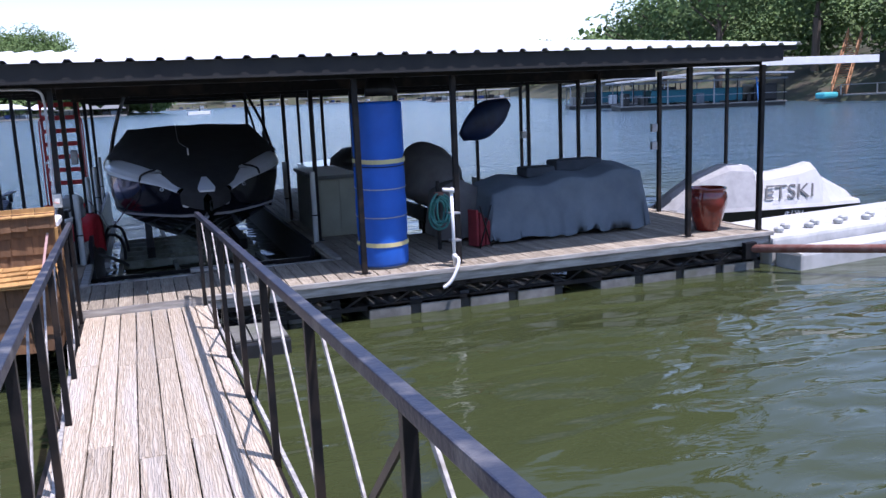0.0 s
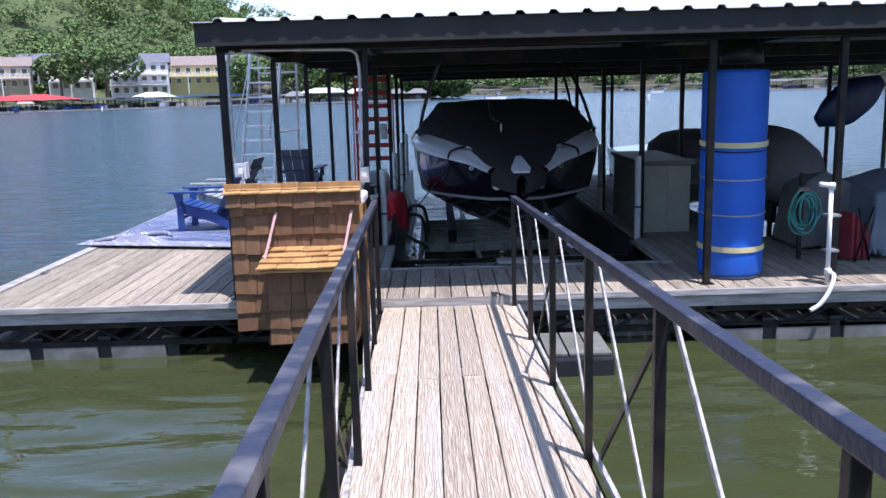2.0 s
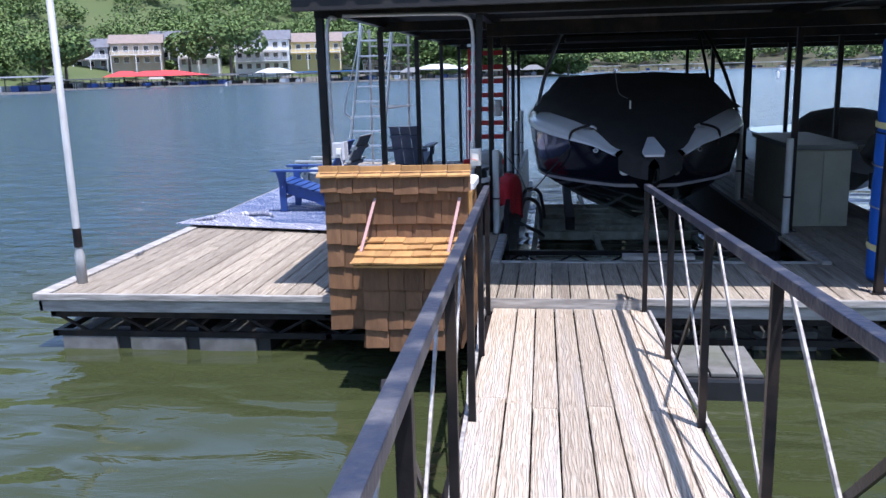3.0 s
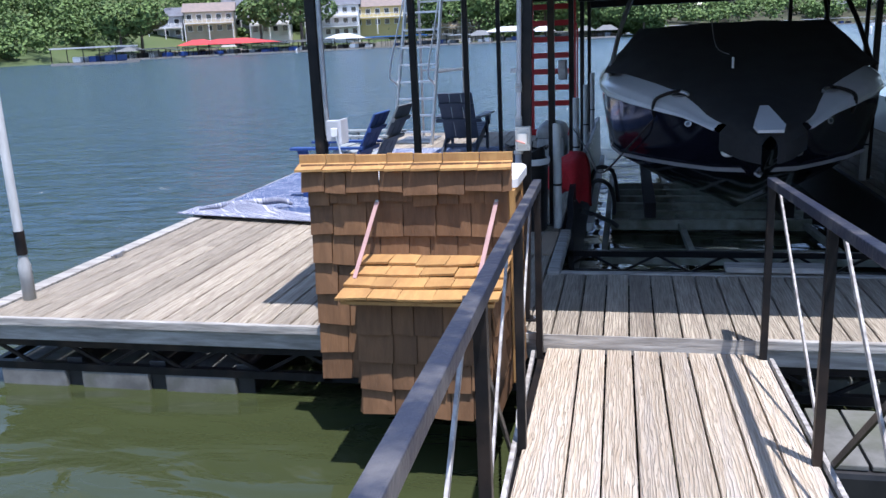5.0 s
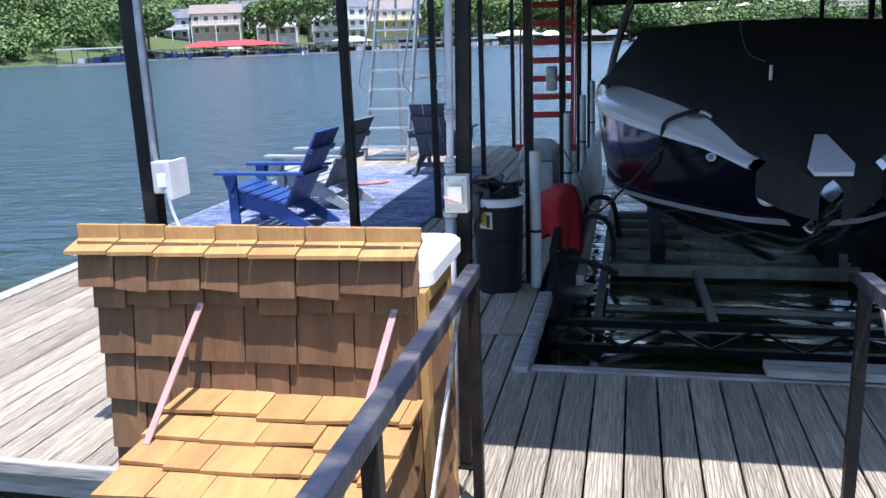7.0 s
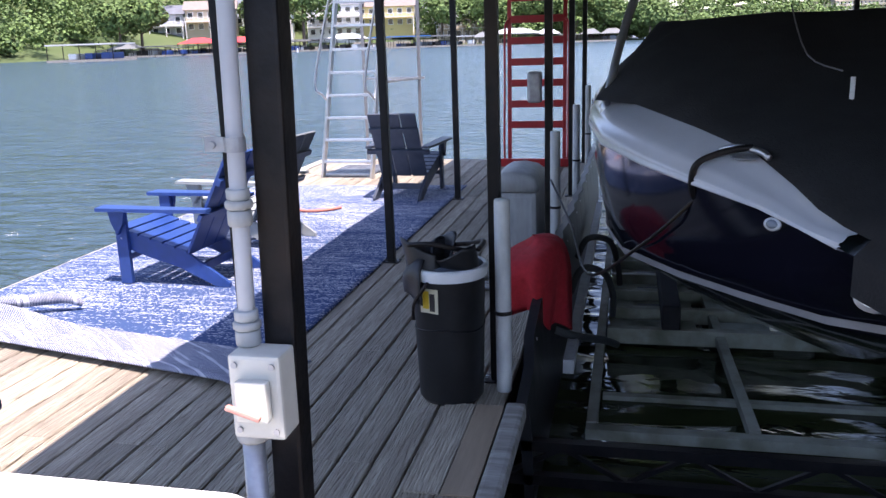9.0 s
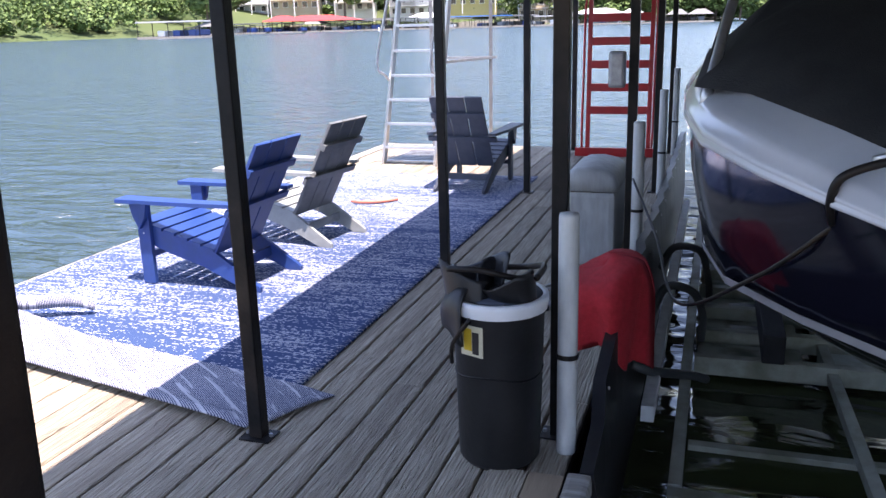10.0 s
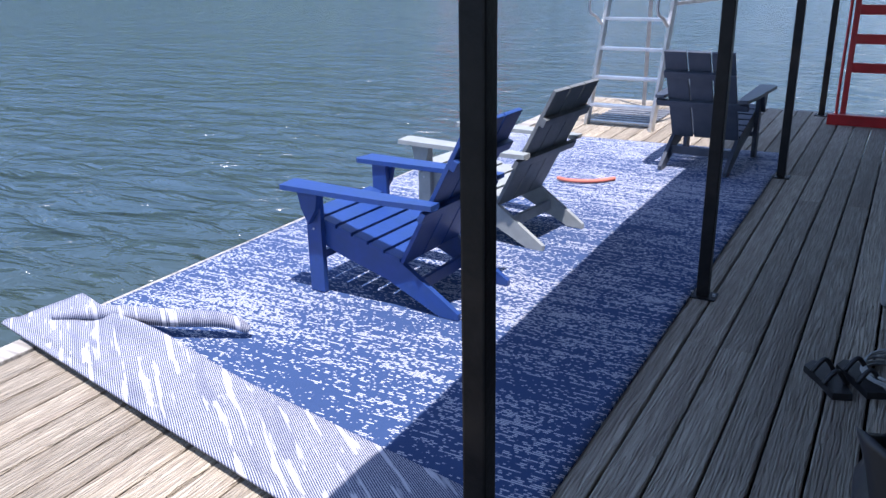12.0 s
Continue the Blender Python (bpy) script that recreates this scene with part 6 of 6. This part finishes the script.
AWN_G = material("dark_dock_roof", (0.16, 0.17, 0.17), 0.7)
TEAL = material("teal_canvas", (0.03, 0.16, 0.20), 0.8)


def house(x, y, z, w, d, storeys, wall, roof_m, label, turn=0, deck=True):
    h = thing("house", label, "house", (x, y, z), turn)
    st = 2.9
    part("wall", bx(-w / 2, w / 2, 0, d, -3, storeys * st), wall, h)
    bm = bmesh.new()
    e = 0.6
    top = storeys * st
    rise = min(w, d) * 0.28
    a = [(-w / 2 - e, -e, top), (w / 2 + e, -e, top), (w / 2 + e, d + e, top), (-w / 2 - e, d + e, top)]
    vs = [bm.verts.new(p) for p in a] + [bm.verts.new((-w / 2 - e, d / 2, top + rise)), bm.verts.new((w / 2 + e, d / 2, top + rise))]
    for f_ in ((0, 1, 5, 4), (2, 3, 4, 5), (0, 4, 3), (1, 2, 5), (0, 3, 2, 1)):
        bm.faces.new([vs[i] for i in f_])
    part("roof", bm, roof_m, h)
    for s in range(storeys):
        n = max(2, int(w / 2.4))
        for i in range(n):
            cx = -w / 2 + (i + 0.5) * w / n
            win = part("window", bx(cx - 0.75, cx + 0.75, -0.08, -0.01, s * st + 0.7, s * st + 2.3), WHITE, h, "white window frame")
            part("pane", bx(cx - 0.62, cx + 0.62, -0.12, -0.085, s * st + 0.82, s * st + 2.18), PANE, win)
        if deck and s:
            part("balcony", bx(-w / 2, w / 2, -2.6, -0.13, s * st - 0.2, s * st), WHITE, h)
            part("balcony_rail", bx(-w / 2, w / 2, -2.6, -2.5, s * st + 0.9, s * st + 1.0), WHITE, h)
            for i in range(int(w / 1.2) + 1):
                px_ = -w / 2 + i * 1.2
                part("baluster", bx(px_, px_ + 0.12, -2.59, -2.51, s * st, s * st + 0.9), WHITE, h)
            for i in range(3):
                px_ = -w / 2 + 0.1 + i * (w - 0.4) / 2
                part("column", bx(px_, px_ + 0.2, -2.6, -2.4, (s - 1) * st - 2, s * st - 0.2), WHITE, h)
    return h


def shore_dock(x, y, w, roof_m, label, h=3.0, hip=False):
    d = thing("boat_dock", label, "boat dock", (x, y, WATER))
    part("deck", bx(-w / 2, w / 2, -5, 4, -0.3, 0.5), GREYWOOD, d)
    bm = bmesh.new()
    if hip:
        loft(bm, [[(-w / 2, -5, h), (w / 2, -5, h), (w / 2, 4, h), (-w / 2, 4, h)], [(-w / 6, -1, h + 1.7), (w / 6, -1, h + 1.7), (w / 6, 0, h + 1.7), (-w / 6, 0, h + 1.7)]])
    else:
        box(bm, -w / 2, w / 2, -5, 4, h, h + 0.3)
    part("roof", bm, roof_m, d)
    n = max(3, int(w / 4))
    for i in range(n + 1):
        px_ = -w / 2 + 0.2 + i * (w - 0.5) / n
        part("post", bx(px_, px_ + 0.15, -4.9, -4.75, 0.5, h), BLACK, d)
    rnd = random.Random(int(w * 10 + abs(x)))
    for i in range(n):
        if rnd.random() < 0.7:
            px_ = -w / 2 + 0.8 + i * (w - 0.5) / n
            part("moored_boat", bx(px_, px_ + 2.0, -4, 2, 0.51, 0.51 + rnd.uniform(0.8, 1.5), 0.25), rnd.choice((WHITE, GREYCANVAS, BLACKP, CHAIRBLUE)), d)
    return d


def on_shore(px_ratio, dist):
    """A place at that distance from the dock, px_ratio metres across for each metre ahead."""
    y = dist / math.hypot(1, px_ratio)
    return px_ratio * y, y + 3


for r, dist, z, w, d, s, wall, rf, lab in (
        (-0.505, 318, 7, 13, 9, 2, WALLT, ROOFB, "tan two-storey lake house with a wide columned balcony"),
        (-0.565, 325, 6, 9, 9, 2, WALLG, ROOFG, "grey lake house among trees above the shore"),
        (-0.462, 335, 9, 10, 9, 2, WALLG, ROOFG, "pale blue-grey lake house on the slope"),
        (-0.425, 322, 6, 11, 9, 2, WALLW, ROOFB, "white lake house with large windows on the shore"),
        (-0.345, 322, 4, 15, 10, 3, WALLW, ROOFG, "white three-storey lake house with a dark grey roof"),
        (-0.288, 330, 7, 19, 10, 2, WALLY, ROOFB, "yellow lake house with a long tan roof"),
        (-0.235, 340, 8, 11, 9, 2, WALLW, ROOFG, "white lake house half hidden by trees"),
        (-0.19, 325, 2, 15, 8, 2, WALLT, AWN_G, "low tan lake house with dark flat roof")):
    x, y = on_shore(r, dist)
    house(x, y, z, w, d, s, wall, rf, lab, turn=math.degrees(math.atan(-r)) * 0.8).scale = (1.3, 1.3, 1.3)
for r, dist, w, rf, lab, hip in (
        (-0.665, 215, 17, AWN_W, "covered boat dock with a flat pale roof on the far shore", False),
        (-0.52, 285, 11, AWN_R, "small dock with a red hipped canopy on the far shore", True),
        (-0.475, 290, 30, AWN_R, "wide dock with a red hipped canopy on the far shore", True),
        (-0.405, 296, 20, AWN_G, "covered boat dock with a dark roof on the far shore", False),
        (-0.368, 292, 15, AWN_G, "covered boat dock with a dark roof on the far shore", False),
        (-0.33, 292, 13, AWN_W, "boat dock with a pale canopy on the far shore", True),
        (-0.275, 296, 26, AWN_B, "boat dock with a bright blue canopy on the far shore", False),
        (-0.225, 300, 14, AWN_G, "covered boat dock with a dark roof on the far shore", False),
        (-0.13, 302, 18, AWN_W, "boat dock with a pale canopy on the far shore", True)):
    x, y = on_shore(r, dist)
    shore_dock(x, y, w, rf, lab, 3.6, hip)
rnd = random.Random(77)
for i in range(26):
    r, dist = -0.62 + i * 0.024, 283 + i * 0.9
    x, y = on_shore(r, dist)
    shore_dock(x, y, rnd.uniform(5, 9), rnd.choice((AWN_W, AWN_G, AWN_G, GREYWOOD)), "small covered boat dock on the far shore", rnd.uniform(2.4, 3.4), rnd.random() < 0.3)
for i in range(40):
    r = -0.66 + i * 0.0165
    x, y = on_shore(r, 292 + i * 0.7)
    w = thing("sea_wall", "pale stone retaining wall along the far shore", "wall", (x, y + 1, WATER), 12 if r < -0.3 else 3)
    part("wall", bx(-3.2, 3.2, 0, 0.8, -0.5, rnd.uniform(1.2, 2.6)), material("pale_shore_stone", (0.40, 0.36, 0.30), 0.9, color2=(0.28, 0.25, 0.2), scale=1.5) if i == 0 else bpy.data.materials["pale_shore_stone"], w)
for i, (x, y, w) in enumerate(((20, 545, 45), (75, 560, 40), (130, 570, 50), (165, 500, 40), (150, 400, 30), (120, 300, 30))):
    shore_dock(x, y, w, AWN_W, "long pale-roofed marina dock on the distant shore", 3.6)
for x, y, z, w in ((155, 640, 10, 42), (205, 600, 10, 38)):
    house(x, y, z, w, 14, 3, WALLT, ROOFB, "long tan apartment building on the distant shore")


def neighbour_docks():
    """The docks on the bank at the right, with the stairs and the walkway."""
    for x, y, w, rf, lab in ((60, 96, 14, AWN_W, "covered boat dock with a sloping pale roof and blue frame"), (58, 78, 17, AWN_W, "covered boat dock with a pale roof and teal boat covers")):
        d = thing("boat_dock", lab, "boat dock", (x, y, WATER), -25)
        part("deck", bx(-w / 2, w / 2, -4, 5, 0.38, 0.5, 0.02), GREYWOOD, d)
        part("float", bx(-w / 2 + 0.1, w / 2 - 0.1, -3.9, 4.8, -0.3, 0.378), BLACKP, d)
        rr_ = random.Random(int(x))
        for i in range(9):
            px_ = -w / 2 + 0.6 + i * (w - 2.2) / 8
            hh = rr_.uniform(0.7, 1.7)
            part("stowed_gear", bx(px_, px_ + rr_.uniform(0.5, 1.3), -3.7 + rr_.uniform(0, 2), -1.0 + rr_.uniform(0, 2), 0.503, 0.5 + hh, 0.12), rr_.choice((BLACKP, GREYCANVAS, TAUPE, GREYWOOD, TEAL, WHITE)), d)
        for i in range(5):
            px_ = -w / 2 + 0.5 + i * (w - 1.2) / 4
            part("truss", beam(bmesh.new(), (px_, -4.0, 2.9), (px_, 4.9, 2.9), 0.1, 0.25), BLACK, d)
        part("front_beam", bx(-w / 2, w / 2, -4.1, -4.0, 2.72, 2.9), AWN_G, d)
        bm = bmesh.new()
        loft(bm, [[(-w / 2 - 0.5, yy, 3.0), (0, yy, 3.7), (w / 2 + 0.5, yy, 3.4), (w / 2 + 0.5, yy, 3.25), (0, yy, 3.5), (-w / 2 - 0.5, yy, 2.85)] for yy in (-4.5, 5.5)])
        part("roof", bm, rf, d)
        for i in range(8):
            px_ = -w / 2 + 0.2 + i * (w - 0.5) / 7
            for yy in (-3.9, 4.8):
                part("post", bx(px_, px_ + 0.12, yy, yy + 0.12, 0.5, 3.0), BLACK if i % 2 else GALV, d)
        part("boat_cover", loft_poly([(-w * 0.3, -3), (w * 0.25, -3), (w * 0.3, 0), (w * 0.25, 3), (-w * 0.3, 3)], 0.7, 2.0), TEAL, d, "teal canvas boat cover")
        part("boat_cover", bx(w * 0.32, w * 0.46, -3, 2, 0.51, 2.3, 0.2), BLACKP, d, "black boat cover")
        part("rail", bx(-w / 2, w / 2, -4.0, -3.95, 1.33, 1.38), GALV, d)
    lad = thing("pool_slide", "blue plastic slide and ladder on the neighbouring dock", "slide", (61, 71.5, 0))
    for x in (0, 0.7):
        part("side_rail", beam(bmesh.new(), (x, 0, 0), (x + 0.1, 0.5, 2.5), 0.09, 0.09), AWN_B, lad)
    for i in range(6):
        part("rung", bx(0.05, 0.75, 0.1 + i * 0.07, 0.2 + i * 0.07, 0.3 + i * 0.38, 0.42 + i * 0.38), AWN_B, lad)
    r = thing("pool_float", "pale turquoise inflatable float on the neighbouring dock", "water toy", (66.5, 68, -0.1), 20)
    part("tube", bx(-1.5, 1.5, -0.5, 0.5, 0.15, 0.75, 0.2), material("turquoise_vinyl", (0.10, 0.52, 0.55), 0.4), r)
    w = thing("bank_walkway", "long grey wooden walkway with railings along the bank", "walkway")
    for i in range(12):
        a, c = (68 + i * 1.3, 67 - i * 3.2, 0.35 + i * 0.05), (69.3 + i * 1.3, 63.8 - i * 3.2, 0.4 + i * 0.05)
        part("deck", beam(bmesh.new(), a, c, 1.4, 0.15), GREYWOOD, w)
        part("rail", beam(bmesh.new(), (a[0] - 0.7, a[1], a[2] + 1.0), (c[0] - 0.7, c[1], c[2] + 1.0), 0.08, 0.08), GREYWOOD, w)
        part("post", beam(bmesh.new(), (a[0] - 0.7, a[1], a[2]), (a[0] - 0.7, a[1], a[2] + 1.0), 0.1, 0.1), GREYWOOD, w)
    s = thing("bank_stairs", "orange-brown wooden stairs climbing the bank from the docks", "stairs")
    om = material("orange_stained_wood", (0.36, 0.17, 0.07), 0.8)
    a, c = Vector((70, 70, 0.4)), Vector((78, 76, 6.5))
    for o in (-0.7, 0.7):
        part("stringer", beam(bmesh.new(), a + Vector((o * 0.6, -o * 0.8, 0)), c + Vector((o * 0.6, -o * 0.8, 0)), 0.1, 0.3), om, s)
        part("rail", beam(bmesh.new(), a + Vector((o * 0.6, -o * 0.8, 1)), c + Vector((o * 0.6, -o * 0.8, 1)), 0.1, 0.12), om, s)
        for i in range(8):
            p = a.lerp(c, i / 7) + Vector((o * 0.6, -o * 0.8, 0))
            part("baluster", beam(bmesh.new(), p, p + Vector((0, 0, 1)), 0.1, 0.1), om, s)
    for i in range(26):
        p = a.lerp(c, (i + 0.5) / 26)
        part("step", beam(bmesh.new(), p + Vector((-0.4, 0.55, 0)), p + Vector((0.4, -0.55, 0)), 0.3, 0.05), om, s)
    h = house(95, 73, 5, 14, 10, 2, WALLG, ROOFG, "grey house with balconies above the wooded bank", turn=-70)


neighbour_docks()


def tree(x, y, z, h, crown, seed, count=900, leaf=0.2):
    t = thing("tree", "tall broadleaf tree with a full green summer crown", "tree", (x, y, z), group="trees on the shore")
    rnd = random.Random(seed)
    bm = bmesh.new()
    tube(bm, curve_pts([(0, 0, -1), (0.1, 0, h * 0.3), (0.3 * rnd.uniform(-1, 1), 0.2, h * 0.75)], 4), [0.3 * h / 10] * 5 + [0.16 * h / 10] * 4, 8)
    for i in range(5):
        a = i * 1.3 + rnd.random()
        tube(bm, curve_pts([(0.1, 0, h * (0.35 + 0.07 * i)), (math.cos(a) * crown * 0.4, math.sin(a) * crown * 0.4, h * (0.5 + 0.07 * i)), (math.cos(a) * crown * 0.7, math.sin(a) * crown * 0.7, h * (0.58 + 0.08 * i))], 3), 0.07 * h / 10, 6)
    part("trunk", bm, material("tree_bark", (0.12, 0.09, 0.065), 0.9, bump=0.4) if "tree_bark" not in bpy.data.materials else bpy.data.materials["tree_bark"], t)
    v, f = [], []
    leaf_cloud(rnd, (0, 0, h * 0.66), crown, count, leaf, v, f, flat=h * 0.45 / crown)
    raw("crown", v, f, LEAF, t, label="leafy green crown")
    return t


k = 0
for r, dist, z, h, c in ((-0.385, 305, 2, 19, 11), (-0.438, 306, 3, 15, 7), (-0.60, 290, 1, 15, 10), (-0.63, 285, 1, 14, 10), (-0.215, 318, 3, 15, 9), (-0.155, 318, 2, 18, 10), (-0.12, 322, 2, 16, 10), (-0.09, 318, 1, 17, 10), (-0.06, 316, 1, 16, 10), (-0.03, 314, 1, 15, 9), (-0.005, 312, 0, 13, 9), (0.02, 310, 0, 12, 8)):
    x, y = on_shore(r, dist)
    tree(x, y, z, h, c, 50 + k, 2600, 0.62)
    k += 1
for x, y, z, h, c in ((72, 92, 2, 15, 6), (80, 84, 4, 16, 6), (84, 72, 5, 17, 6.5), (86, 62, 5, 16, 6), (80, 56, 4, 15, 5.5), (92, 80, 7, 18, 7), (94, 66, 8, 18, 7), (78, 100, 3, 15, 7), (84, 48, 5, 16, 6), (98, 60, 8, 18, 7), (100, 74, 9, 18, 7), (88, 92, 6, 17, 7), (90, 50, 7, 16, 6), (78, 44, 4, 13, 5), (82, 112, 3, 15, 7), (90, 130, 3, 15, 7), (96, 150, 3, 15, 8), (80, 66, 4, 12, 4.5)):
    tree(x, y, z, h, c, 80 + k, 2600, 0.30)
    k += 1


def speck_boat(x, y, turn, label):
    b = thing("motor_boat", label, "boat", (x, y, WATER), turn)
    part("hull", loft_poly([(-3, -1), (1.5, -1.1), (3.2, 0), (1.5, 1.1), (-3, 1)], -0.1, 0.9), WHITE, b)
    part("canopy", bx(-1.5, 0.8, -0.9, 0.9, 2.1, 2.2), TAUPE, b)
    for x_ in (-1.4, 0.6):
        part("pole", bx(x_, x_ + 0.06, -0.8, -0.74, 0.9, 2.1), ALU, b)
    part("windshield", bx(0.3, 0.5, -0.8, 0.8, 0.91, 1.5), GREYCANVAS, b)


speck_boat(17, 240, 10, "white motor boat with a canopy far out on the lake")
speck_boat(85, 330, 160, "small dark motor boat far out on the lake")
for x, y in ((37, 148), (-95, 245), (-128, 190)):
    b = thing("buoy", "small white marker buoy floating on the lake", "buoy", (x, y, WATER), group="lake marker buoys")
    part("body", lathe(bmesh.new(), [(0.22, -0.2), (0.22, 0.9), (0.12, 1.2)], 12), WHITE, b)


# ---- deck planks ----
def deck_planks():
    rnd = random.Random(4)
    x = X0 + 0.0935 + PITCH / 2
    while x < X1 - 0.02:
        if x < -0.06:
            ends = [Y0] + sorted(rnd.sample([11.4, 12.6, 13.2, 13.9, 14.4, 15.6, 16.4, 17.1], 3)) + [YB]
            ends = [Y0, ends[1]] + ([ends[3]] if ends[3] - ends[1] > 1.5 else []) + [YB]
        elif x < 2.9:
            ends = [Y0, 10.70]
        elif x < 4.25:
            ends = [Y0, 11.9 + rnd.choice((0, 1.2)), 19.9]
        elif x < 7.4:
            ends = [Y0, 12.05]
        else:
            ends = [Y0, 12.05, 17.3]
        for a, b in zip(ends, ends[1:]):
            board(x, round(a + 0.002, 2), round(b - 0.004, 2), DECK, dock)
        x += PITCH


deck_planks()
